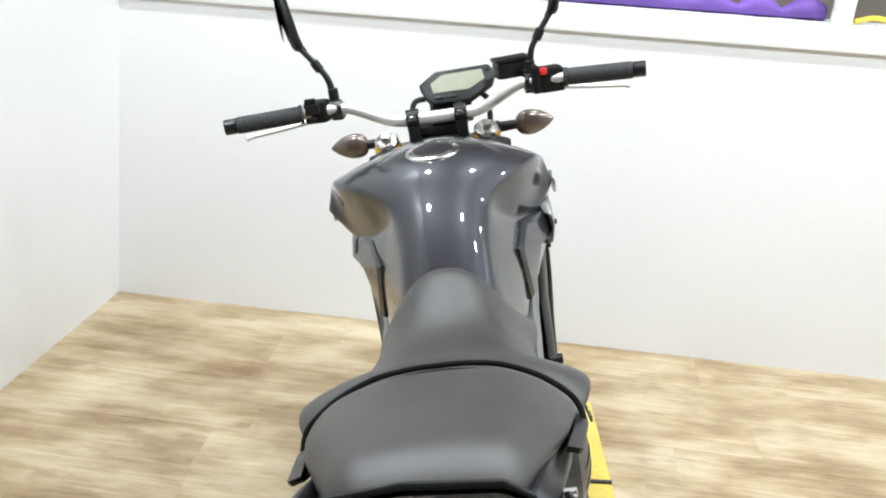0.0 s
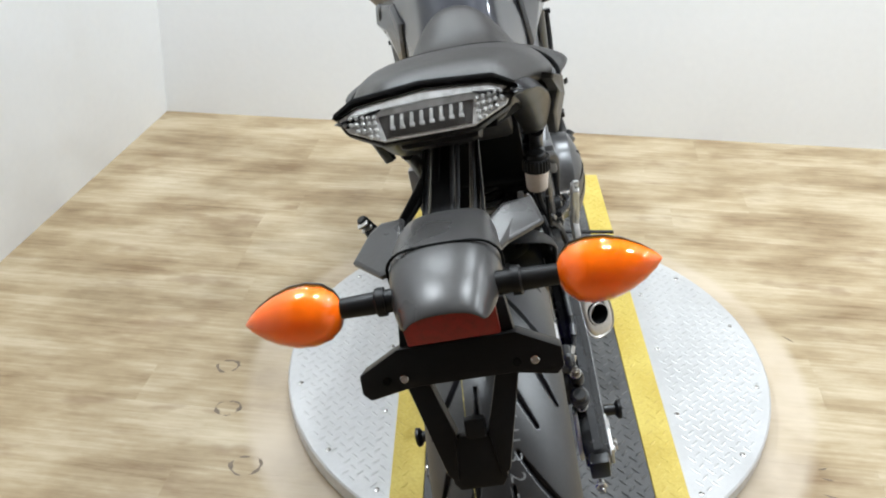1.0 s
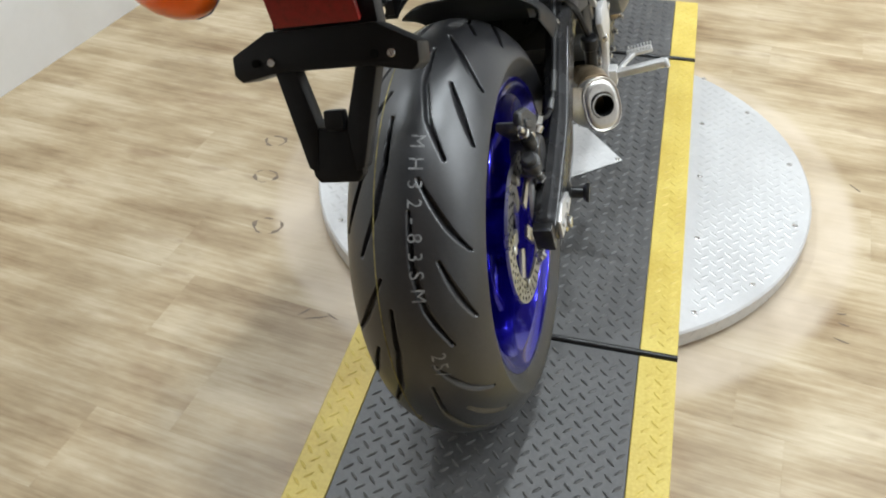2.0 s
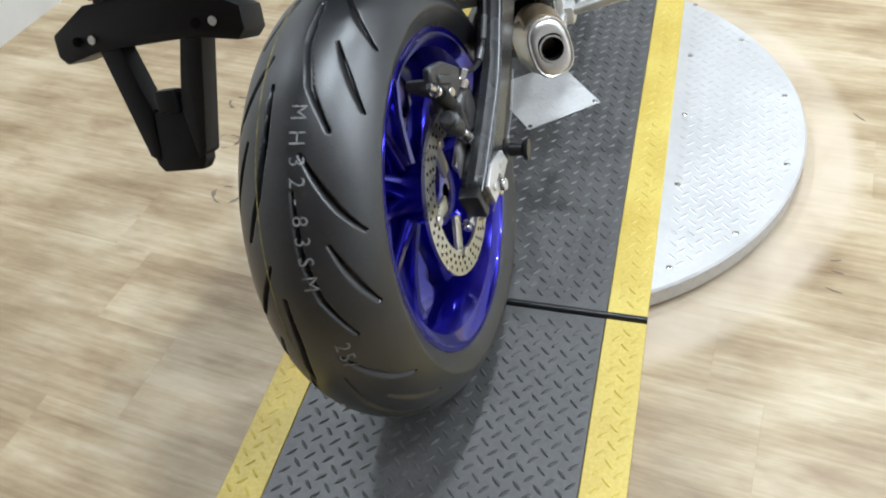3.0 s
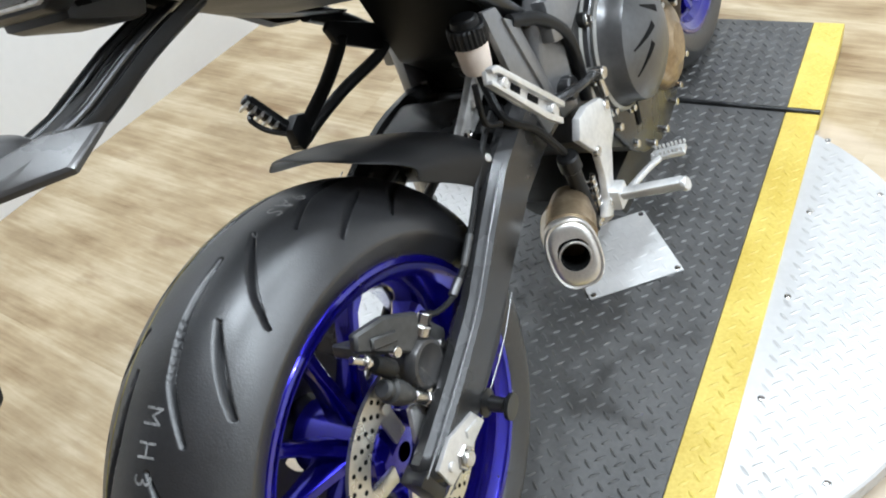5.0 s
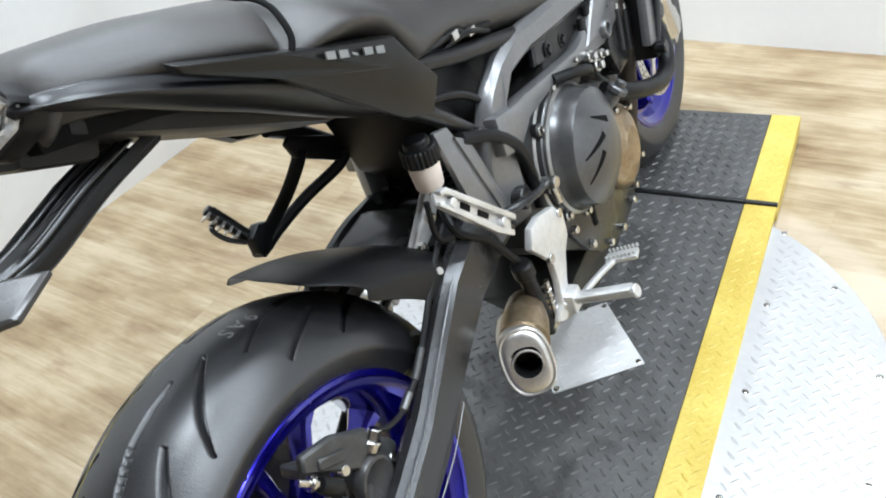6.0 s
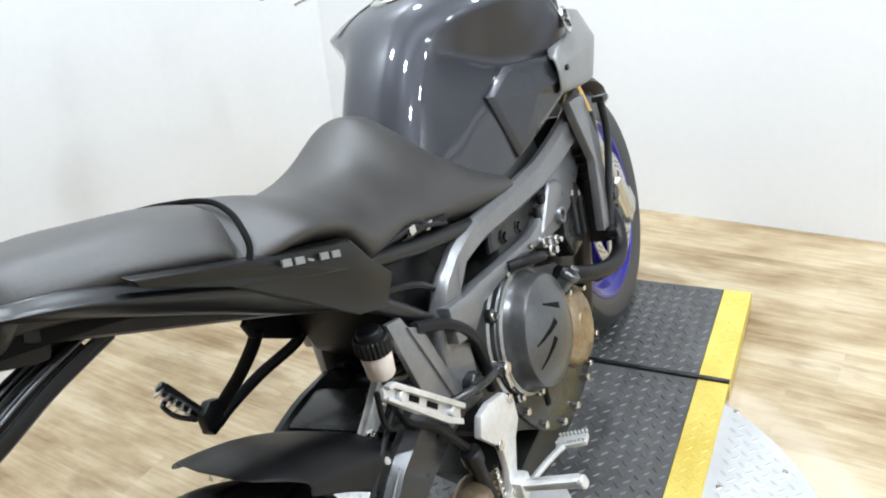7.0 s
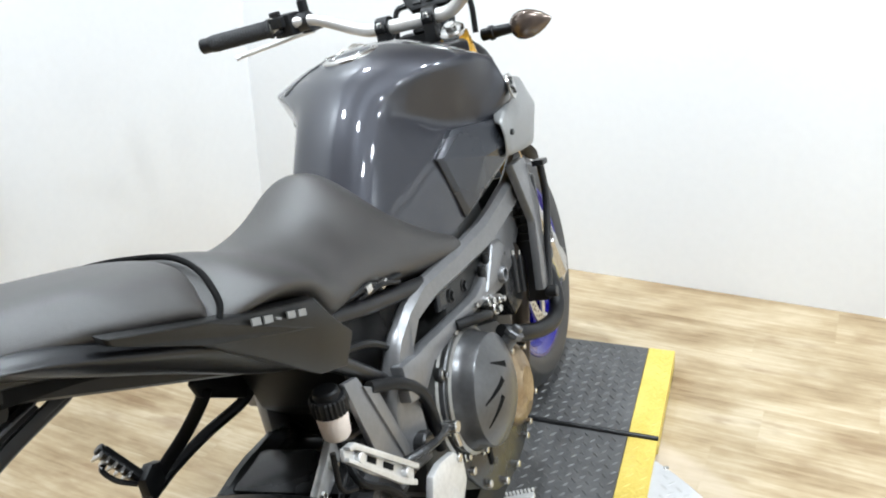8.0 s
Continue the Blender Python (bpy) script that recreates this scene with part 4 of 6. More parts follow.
for s in (1, -1):
    signal((s * 0.107 - 0.009, -0.284, 0.832), (s, -0.05, 0.02), (0, -1, 0.12), 0.098, 0.037, "turn_signal", "bright orange lens", M_AMBER)
    signal((s * 0.165, 1.262, 0.948), (s, 0.0, 0.03), (0, 1, 0), 0.085, 0.031, "turn_signal", "smoked bronze tinted lens", M_SMOKE, STEER)

# tank
# half sections: ridge line, hollow under it, lower edge, flank
TANK = [
    (0.655, [(0, 0.830), (0.028, 0.828), (0.050, 0.816), (0.063, 0.800), (0.072, 0.785), (0.079, 0.765), (0.088, 0.73), (0.092, 0.68)]),
    (0.695, [(0, 0.880), (0.030, 0.877), (0.054, 0.865), (0.069, 0.846), (0.078, 0.822), (0.086, 0.795), (0.096, 0.74), (0.102, 0.68)]),
    (0.735, [(0, 0.926), (0.032, 0.923), (0.056, 0.912), (0.072, 0.890), (0.081, 0.860), (0.089, 0.825), (0.104, 0.75), (0.112, 0.68)]),
    (0.785, [(0, 0.970), (0.036, 0.966), (0.060, 0.956), (0.076, 0.938), (0.085, 0.912), (0.101, 0.850), (0.115, 0.77), (0.122, 0.69)]),
    (0.820, [(0, 0.992), (0.042, 0.988), (0.082, 0.974), (0.106, 0.953), (0.094, 0.900), (0.112, 0.850), (0.125, 0.77), (0.129, 0.69)]),
    (0.858, [(0, 1.005), (0.048, 1.001), (0.100, 0.985), (0.137, 0.961), (0.110, 0.876), (0.127, 0.845), (0.134, 0.78), (0.135, 0.70)]),
    (0.895, [(0, 1.012), (0.052, 1.008), (0.118, 0.985), (0.163, 0.961), (0.128, 0.854), (0.141, 0.832), (0.140, 0.78), (0.140, 0.70)]),
    (0.947, [(0, 1.013), (0.055, 1.007), (0.133, 0.982), (0.187, 0.956), (0.153, 0.846), (0.158, 0.822), (0.150, 0.78), (0.144, 0.71)]),
    (0.985, [(0, 1.009), (0.054, 1.003), (0.138, 0.975), (0.193, 0.947), (0.176, 0.836), (0.166, 0.812), (0.155, 0.78), (0.145, 0.72)]),
    (1.012, [(0, 1.004), (0.052, 0.998), (0.138, 0.967), (0.198, 0.934), (0.213, 0.882), (0.193, 0.824), (0.160, 0.79), (0.145, 0.73)]),
    (1.055, [(0, 0.992), (0.048, 0.985), (0.128, 0.950), (0.188, 0.908), (0.211, 0.866), (0.190, 0.815), (0.158, 0.78), (0.140, 0.73)]),
    (1.100, [(0, 0.970), (0.042, 0.961), (0.102, 0.924), (0.152, 0.872), (0.165, 0.815), (0.150, 0.79), (0.135, 0.77), (0.120, 0.74)]),
]
tank_bm = shell(TANK)
tank_bm.verts.index_update()
for v in tank_bm.verts:
    if v.co.x < 0:
        v.co.x *= 1 + 0.11 * min(1, max(0, (v.co.y - 0.80) / 0.12)) * min(1, max(0, (v.co.z - 0.78) / 0.08))
lay = tank_bm.edges.layers.float.new("crease_edge")
per = 15
for e in tank_bm.edges:
    a, b = sorted(v.index for v in e.verts)
    side = abs(a % per - 7)
    if b - a == per and a // per >= 3 and side in (3, 4):
        e[lay] = 0.85
    if b - a == 1 and a // per == 9 and {side, abs(b % per - 7)} in ({2, 3}, {3, 4}):
        e[lay] = 0.8
tank = smooth(part("fuel_tank", tank_bm, M_TANK, bike, "glossy dark grey metallic fuel tank"), 3)
fc = part("filler_cap", lathe([(0, 0.052), (0.005, 0.051), (0.008, 0.047), (0.009, 0.037), (0.007, 0.035), (0.007, 0)], 40, (-0.004, 0.893, 0.9990), (0, -0.06, 1)), M_STEEL, bike, "bright round filler cap with screws")
for a in [radians(60 * k + 15) for k in range(6)]:
    part("cap_screw", rod((-0.004 + 0.042 * math.cos(a), 0.8925 + 0.042 * math.sin(a), 1.0045 + 0.0025 * math.sin(a)), (-0.004 + 0.042 * math.cos(a), 0.892 + 0.042 * math.sin(a), 1.0095 + 0.0025 * math.sin(a)), 0.0032, 10), M_STEEL, fc)

# side shrouds, scoops and emblems
for s, bm in both(lambda: panel([(0.141, 0.889, 0.849), (0.127, 0.829, 0.818), (0.140, 0.858, 0.700), (0.160, 0.93, 0.722), (0.188, 1.01, 0.758), (0.202, 0.994, 0.790), (0.196, 1.006, 0.828)], 0.014, 0.013, 0.005, (0.176, 0.930, 0.784))):
    part("side_shroud", bm, M_PANEL, bike, "satin grey side shroud with chamfered edges", angle=12)
SCOOP = [
    [(0.180, 0.970, 0.830), (0.178, 1.095, 0.882), (0.168, 1.150, 0.884), (0.140, 1.205, 0.845)],
    [(0.202, 0.966, 0.830), (0.202, 1.095, 0.874), (0.194, 1.162, 0.872), (0.168, 1.234, 0.838)],
    [(0.206, 0.962, 0.806), (0.213, 1.088, 0.812), (0.211, 1.168, 0.808), (0.184, 1.246, 0.797)],
    [(0.200, 0.970, 0.766), (0.203, 1.086, 0.745), (0.198, 1.156, 0.738), (0.171, 1.214, 0.745)],
    [(0.174, 0.974, 0.762), (0.170, 1.085, 0.736), (0.162, 1.150, 0.728), (0.136, 1.200, 0.738)],
]
for s, bm in both(lambda: loft(SCOOP)):
    if s < 0:
        bmesh.ops.scale(bm, vec=(0.93, 1, 1), verts=bm.verts)
    lay = bm.edges.layers.float.new("crease_edge")
    bm.verts.index_update()
    for e in bm.edges:
        a, b = sorted(v.index for v in e.verts)
        if (b - a == 1 and a // 4 in (1, 2, 3)) or e.is_boundary:
            e[lay] = 0.7
    sc = part("air_scoop", bm, M_SCOOP, bike, "silver grey plastic air scoop")
    smooth(sc, 2, thick=0.005)
    part("scoop_bolt", rod((s * (0.202 if s > 0 else 0.188), 0.992, 0.803), (s * (0.212 if s > 0 else 0.197), 0.992, 0.803), 0.0055, 12), M_SATIN, sc)
    em = part("emblem", lathe([(0, 0), (0, 0.023), (0.003, 0.023), (0.004, 0.021), (0.003, 0.018), (0.003, 0)], 28, (s * (0.2125 if s > 0 else 0.222), 1.030, 0.876), (s, 0.10, 0.10)), M_STEEL, bike, "round silver emblem on the tank side")
    for k in range(3):
        a = radians(90 + 120 * k)
        c0 = Vector((s * (0.2125 if s > 0 else 0.222), 1.030, 0.876)) + Vector((s, 0.10, 0.10)).normalized() * 0.0035
        t1 = Vector((s, 0.10, 0.10)).cross(Vector((0, 1, 0))).normalized()
        t2 = Vector((s, 0.10, 0.10)).normalized().cross(t1)
        part("emblem_bar", rod(c0 + 0.003 * (math.cos(a) * t1 + math.sin(a) * t2), c0 + 0.017 * (math.cos(a) * t1 + math.sin(a) * t2), 0.0022, 8), M_SATIN, em)

# seats
RIDER = [
    (0.15, [(0, 0.860), (0.05, 0.858), (0.09, 0.852), (0.105, 0.848), (0.110, 0.842), (0.105, 0.836), (0.08, 0.83)]),
    (0.205, [(0, 0.890), (0.06, 0.888), (0.11, 0.882), (0.146, 0.872), (0.158, 0.860), (0.150, 0.848), (0.10, 0.835)]),
    (0.26, [(0, 0.910), (0.06, 0.908), (0.12, 0.898), (0.164, 0.878), (0.178, 0.862), (0.166, 0.848), (0.10, 0.835)]),
    (0.31, [(0, 0.896), (0.058, 0.893), (0.115, 0.880), (0.162, 0.857), (0.177, 0.844), (0.166, 0.832), (0.10, 0.81)]),
    (0.358, [(0, 0.871), (0.055, 0.868), (0.106, 0.855), (0.146, 0.836), (0.158, 0.820), (0.149, 0.806), (0.10, 0.79)]),
    (0.392, [(0, 0.858), (0.053, 0.855), (0.098, 0.842), (0.133, 0.820), (0.147, 0.792), (0.142, 0.757), (0.10, 0.745)]),
    (0.43, [(0, 0.849), (0.050, 0.846), (0.090, 0.833), (0.121, 0.808), (0.138, 0.780), (0.138, 0.752), (0.10, 0.74)]),
    (0.49, [(0, 0.848), (0.046, 0.844), (0.080, 0.830), (0.106, 0.802), (0.126, 0.774), (0.131, 0.752), (0.10, 0.74)]),
    (0.545, [(0, 0.866), (0.034, 0.862), (0.062, 0.846), (0.090, 0.812), (0.116, 0.772), (0.128, 0.738), (0.10, 0.725)]),
    (0.595, [(0, 0.893), (0.030, 0.889), (0.056, 0.870), (0.086, 0.828), (0.114, 0.774), (0.130, 0.715), (0.10, 0.70)]),
    (0.635, [(0, 0.882), (0.028, 0.878), (0.056, 0.852), (0.090, 0.810), (0.118, 0.764), (0.134, 0.706), (0.10, 0.69)]),
    (0.69, [(0, 0.83), (0.03, 0.826), (0.060, 0.804), (0.098, 0.768), (0.128, 0.738), (0.142, 0.692), (0.10, 0.67)]),
    (0.75, [(0, 0.78), (0.04, 0.776), (0.076, 0.754), (0.110, 0.726), (0.136, 0.706), (0.147, 0.676), (0.10, 0.655)]),
    (0.805, [(0, 0.73), (0.04, 0.73), (0.08, 0.72), (0.12, 0.696), (0.140, 0.684), (0.144, 0.664), (0.10, 0.65)]),
]
smooth(part("rider_seat", shell(RIDER), M_SEAT, bike, "dark grey grained vinyl rider seat"), 3)


def pillion():
    """The passenger seat, with a bowed front edge."""
    rows = []
    for q in np.linspace(0, 1, 13):
        row = []
        for x in np.linspace(-1, 1, 17):
            ax = abs(x)
            half = np.interp(q, [0, 0.2, 0.6, 0.9, 1], [0.080, 0.098, 0.134, 0.150, 0.150])
            v0, v1 = -0.034, 0.258 - 0.062 * ax**2.4
            v = v0 + (v1 - v0) * q
            w = np.interp(q, [0, 0.06, 0.15, 0.5, 0.9, 0.97, 1], [0.942, 0.958, 0.967, 0.951, 0.921, 0.913, 0.896])
            w -= 0.010 * ax**2.5 + 0.024 * ax**9
            row.append((half * x * (1 - 0.03 * ax), v, w))
        a, b = row[0], row[-1]
        rows.append([(0, a[1], a[2] - 0.034), (a[0] * 0.84, a[1], a[2] - 0.026), (a[0] * 0.99, a[1], a[2] - 0.012), *row, (b[0] * 0.99, b[1], b[2] - 0.012), (b[0] * 0.84, b[1], b[2] - 0.026)])
    return loft(rows, True)


smooth(part("passenger_seat", pillion(), M_SEAT, bike, "dark grey grained vinyl passenger seat"), 2)
part("grab_strap", tube([(-0.152, 0.186, 0.862), (-0.150, 0.197, 0.873)] + [(x * 0.150, 0.260 - 0.062 * abs(x) ** 2.4, 0.9090 - 0.030 * abs(x) ** 3.6) for x in (-0.93, -0.75, -0.5, -0.25, 0, 0.25, 0.5, 0.75, 0.93)] + [(0.150, 0.197, 0.873), (0.152, 0.186, 0.862)], 0.0034, 10, 5), M_HOLE, bike, "black strap across the seat joint")

part("seat_base", loft([[(-h, v, w), (h, v, w), (h * 0.9, v, w - 0.03), (-h * 0.9, v, w - 0.03)] for v, h, w in ((-0.030, 0.066, 0.922), (0.06, 0.098, 0.902), (0.16, 0.118, 0.868), (0.26, 0.122, 0.828), (0.38, 0.112, 0.772))], True), M_HOLE, bike, "black base pan under the seats")

# tail
def tail_side():
    """The long tail fairing on one side, tapering up to the back."""
    st = [(-0.046, 0.094, 0.948, 0.932), (-0.034, 0.110, 0.953, 0.922), (-0.010, 0.117, 0.948, 0.908), (0.03, 0.120, 0.937, 0.888), (0.10, 0.124, 0.905, 0.846), (0.17, 0.128, 0.876, 0.806), (0.25, 0.136, 0.845, 0.752), (0.33, 0.140, 0.806, 0.712), (0.42, 0.126, 0.752, 0.672)]
    rows = []
    for v, u, top, low in st:
        h = top - low
        top -= 0.008
        rows.append([(u - 0.026, v, top - 0.034), (u - 0.020, v, top - 0.006), (u - 0.008, v, top), (u, v, top - 0.014), (u + 0.010, v, top - 0.40 * h), (u - 0.002, v, low + 0.30 * h), (u - 0.018, v, low + 0.006), (u - 0.05, v, low + 0.014)])
    return loft(rows)


for s, bm in both(tail_side):
    for v in bm.verts:
        v.co.x -= 0.016 * max(0, min(1, (0.10 - v.co.y) / 0.15))
    smooth(part("tail_fairing", bm, M_TAIL, bike, "dark plastic tail fairing"), 2, thick=0.004)
for s, bm in both(lambda: panel([(0.136, 0.066, 0.911), (0.153, 0.165, 0.872), (0.161, 0.332, 0.812), (0.161, 0.352, 0.780), (0.154, 0.394, 0.735), (0.146, 0.372, 0.700), (0.142, 0.322, 0.718), (0.139, 0.235, 0.788), (0.146, 0.160, 0.850), (0.134, 0.070, 0.902)], 0.012, 0.004, 0.003, (0.164, 0.300, 0.790))):
    sd = part("side_cover", bm, M_FENDER, bike, "dark grey side cover with slanted silver lettering bars", angle=12)
    for k in range(5):
        a, z = 0.214 + 0.0185 * k, 0.8435 - 0.0072 * k
        h = 0.0038 if k != 2 else 0.0013
        y1 = 0.0135 if k != 2 else 0.008
        poly = [(a, z - h), (a + y1, z - h - 0.005), (a + y1 + 0.45 * h, z + h - 0.005), (a + 0.45 * h, z + h)]
        uu = 0.1625 + 0.0004 * k
        part("lettering_bar", prism(poly, s * uu, s * (uu + 0.0022), 0, "x"), M_LETTER, sd)
part("undertail", merge(box((0, 0.15, 0.835), (0.15, 0.34, 0.04), (-27, 0, 0), 0.012), box((-0.010, 0.0, 0.888), (0.10, 0.08, 0.04), (-24, 0, 0), 0.012)), M_BLACK, bike, "black plastic undertail")
# tail lamp
TL = Matrix.Translation((-0.018, -0.046, 0.920)) @ Matrix.Rotation(radians(-32), 4, "X") @ Matrix.Diagonal((0.945, 1, 1, 1))
outer = [(-0.115, 0.021), (-0.088, 0.033), (0.0, 0.040), (0.088, 0.033), (0.115, 0.021), (0.104, 0.001), (0.060, -0.020), (-0.060, -0.020), (-0.104, 0.001)]
inner = [(x * 0.95, (z - 0.010) * 0.86 + 0.010) for x, z in outer]
lamp_back = part("tail_lamp", moved(prism(outer, 0.0, 0.022, 0.006, "y"), TL), M_BLACK, bike, "wide clear tail lamp in a dark surround")
part("lamp_bowl", moved(prism(inner, -0.003, 0.004, 0.001, "y", 1), TL), M_BOWL, lamp_back, "pale reflector bowl behind the lens")
part("lamp_bowl", moved(prism([(-0.060, 0.015), (-0.054, -0.012), (0.054, -0.012), (0.060, 0.015)], -0.0045, -0.002, 0.0008, "y", 1), TL), M_BROW, lamp_back, "dark grey middle of the lamp")
for k in range(8):
    x = -0.043 + 0.0123 * k
    part("lamp_bar", moved(merge(box((x, -0.007, 0.005), (0.0042, 0.006, 0.016), (0, 8, 0), 0.0012), box((x, -0.0085, -0.002), (0.0064, 0.004, 0.005), (0, 8, 0), 0.001)), TL), M_LAMPTOOTH, lamp_back, "white upright lamp bar")
part("lamp_band", moved(prism([(-0.098, 0.019), (-0.080, 0.027), (0, 0.034), (0.080, 0.027), (0.098, 0.019), (0.060, 0.021), (0, 0.023), (-0.060, 0.021)], -0.0095, -0.004, 0.001, "y", 1), TL), M_BOWL, lamp_back, "pale upper band behind the lens")
random.seed(11)
side = []
for s in (1, -1):
    for i in range(5):
        for j in range(4 - i // 2):
            x, z = s * (0.064 + 0.0075 * i), 0.015 - 0.0080 * j + 0.0008 * i
            side.append(box((x, -0.0068, z), (0.0048, 0.005, 0.0052), (random.uniform(-25, 25), s * 30, random.uniform(-25, 25)), 0.0009, 1))
part("lamp_facet", moved(merge(*side), TL), M_LAMPTOOTH, lamp_back, "small bright lamp facets", "stuff")
lens = prism(inner, -0.013, -0.0105, 0.0012, "y", 2)
part("lamp_lens", moved(lens, TL), M_CLEAR, lamp_back, "clear lens").visible_shadow = False
part("lamp_brow", moved(prism([(-0.116, 0.020), (-0.088, 0.034), (0, 0.041), (0.088, 0.034), (0.116, 0.020), (0.113, 0.026), (0.088, 0.040), (0, 0.047), (-0.088, 0.040), (-0.113, 0.026)], -0.014, 0.012, 0.002, "y"), TL), M_BLACK, lamp_back, "black seal round the top of the lamp")

# number plate bracket
for s in (1, -1):
    part("bracket_arm", tube([(s * 0.026 - 0.003, 0.10, 0.838), (s * 0.026 - 0.005, 0.02, 0.826), (s * 0.026 - 0.009, -0.06, 0.806), (s * 0.030 - 0.0125, -0.135, 0.802)], 0.009, 10, flat=0.6), M_SATIN, bike, "black bracket arm")
for u, w_ in ((0.026, 0.0035), (-0.046, 0.0035)):
    part("bracket_plate", prism([(0.11, 0.852), (0.02, 0.839), (-0.06, 0.820), (-0.125, 0.815), (-0.125, 0.804), (-0.06, 0.807), (0.02, 0.826), (0.11, 0.838)], u, u + w_, 0.001), M_BLACK, bike, "black side plate of the bracket")
part("bracket_web", box((-0.021, -0.02, 0.815), (0.030, 0.22, 0.016), (8, 0, 0), 0.004), M_BLACK, bike, "black web between the bracket arms")
# lighter rails put in where the black bracket's edges catch the light
for u in (-0.037, -0.005, 0.002, 0.023):
    part("bracket_lit_edge", tube([(u, 0.10, 0.846), (u - 0.002, 0.02, 0.834), (u - 0.005, -0.06, 0.815), (u - 0.008, -0.120, 0.812)], 0.0028, 8), M_COVER, bike, "lighter grey rail standing in for the bracket's lit edge")
FEN = [
    (-0.115, [(0, 0.838), (0.030, 0.837), (0.048, 0.829), (0.051, 0.806)]),
    (-0.16, [(0, 0.858), (0.034, 0.857), (0.054, 0.844), (0.057, 0.812)]),
    (-0.215, [(0, 0.868), (0.036, 0.866), (0.058, 0.850), (0.060, 0.818)]),
    (-0.265, [(0, 0.869), (0.036, 0.866), (0.056, 0.851), (0.058, 0.822)]),
    (-0.310, [(0, 0.860), (0.030, 0.857), (0.046, 0.845), (0.050, 0.824)]),
    (-0.338, [(0, 0.845), (0.020, 0.844), (0.034, 0.838), (0.040, 0.829)]),
]
OFF = Matrix.Translation((-0.0125, -0.004, 0.0))
smooth(part("number_plate_light", moved(shell(FEN), OFF), M_HOUSING, bike, "smooth grey housing over the number plate bracket"), 2, thick=0.004)
part("housing_joint", moved(tube([(-0.0595, -0.236, 0.823), (-0.0565, -0.240, 0.849), (-0.033, -0.244, 0.8655), (0.033, -0.244, 0.8655), (0.0565, -0.240, 0.849), (0.0595, -0.236, 0.823)], 0.0016, 6, 4), OFF), M_HOLE, bike, "dark joint line in the housing")
for s in (1, -1):
    wing = [(0.040, -0.165, 0.836), (0.064, -0.120, 0.836), (0.098, -0.092, 0.826), (0.108, -0.140, 0.816), (0.066, -0.180, 0.820), (0.050, -0.215, 0.826)] if s > 0 else [(0.050, -0.118, 0.838), (0.078, -0.110, 0.832), (0.094, -0.118, 0.824), (0.112, -0.158, 0.812), (0.074, -0.208, 0.818), (0.056, -0.205, 0.824)]
    part("bracket_wing", moved(panel(wing, 0.005, 0.006, 0.002), OFF @ Matrix.Diagonal((s, 1, 1, 1))), M_HOUSING, bike, "dark side wing of the bracket", angle=12)
part("red_reflector", moved(box((0, -0.294, 0.806), (0.094, 0.008, 0.044), (4, 0, 0), 0.002), OFF), M_RED, bike, "red rear reflector")
PLATE = OFF @ Matrix.Translation((0, -0.288, 0.750)) @ Matrix.Rotation(radians(-24), 4, "X") @ Matrix.Translation((0, 0.288, -0.738))
plate = part("plate_bracket", moved(merge(
    prism([(-0.103, 0.722), (-0.103, 0.742), (-0.060, 0.764), (0.060, 0.764), (0.103, 0.742), (0.103, 0.722), (0.095, 0.714), (0.050, 0.722), (-0.050, 0.722), (-0.095, 0.714)], -0.305, -0.270, 0.003, "y"),
    prism([(-0.055, 0.80), (0.055, 0.80), (0.060, 0.755), (-0.060, 0.755)], -0.292, -0.268, 0.003, "y"),
    prism([(-0.058, 0.726), (-0.034, 0.726), (-0.016, 0.665), (-0.022, 0.615), (-0.032, 0.62)], -0.302, -0.280, 0.003, "y"),
    prism([(0.058, 0.726), (0.034, 0.726), (0.016, 0.665), (0.022, 0.615), (0.032, 0.62)], -0.302, -0.280, 0.003, "y"),
    prism([(-0.034, 0.662), (0.034, 0.662), (0.028, 0.612), (0.022, 0.604), (-0.022, 0.604), (-0.028, 0.612)], -0.300, -0.284, 0.003, "y")), PLATE), M_BLACK, bike, "black plastic number plate bracket without a plate")
for s in (1, -1):
    for x in (0.057, 0.075):
        part("bracket_bolt", moved(rod((s * x, -0.3050, 0.733), (s * x, -0.308, 0.733), 0.0045, 12), PLATE), M_STEEL if (s < 0) == (x < 0.07) else M_HOLE, plate)
part("bracket_clip", moved(box((0.004, -0.298, 0.670), (0.022, 0.016, 0.022), (0, 0, 0), 0.004), PLATE), M_BLACK, plate)

# hugger over the back tyre
def hugger():
    rows = []
    for q in np.linspace(0, 1, 9):
        row = []
        for x in np.linspace(-1, 1, 17):
            lim = np.interp(x, [-1, -0.6, 0, 0.55, 0.8, 1], [59, 64.5, 68.5, 70, 68, 58])
            a = radians(20 + (lim - 20) * q)
            r = 0.347 - 0.020 * abs(x) ** 4 + 0.075 * (1 - q) ** 1.3
            row.append((0.112 * x, r * math.cos(a), 0.315 + r * math.sin(a)))
        b = row[-1]
        c_ = Vector((b[1], b[2] - 0.315)).normalized()
        d_ = 0.018 + 0.05 * (1 - q)
        row += [(0.1125, b[1] - 0.5 * d_ * c_.x, b[2] - 0.5 * d_ * c_.y), (0.111, b[1] - d_ * c_.x, b[2] - d_ * c_.y)]
        rows.append(row)
    return loft(rows)


hg = smooth(part("hugger", hugger(), M_BLACK, bike, "black plastic hugger over the back tyre"), 2, thick=0.004)
part("hugger_bolt", rod((0.104, 0.30, 0.512), (0.113, 0.30, 0.516), 0.006, 12), M_STEEL, hg)
part("hugger_bolt", rod((0.104, 0.285, 0.492), (0.113, 0.285, 0.496), 0.006, 12), M_STEEL, hg)

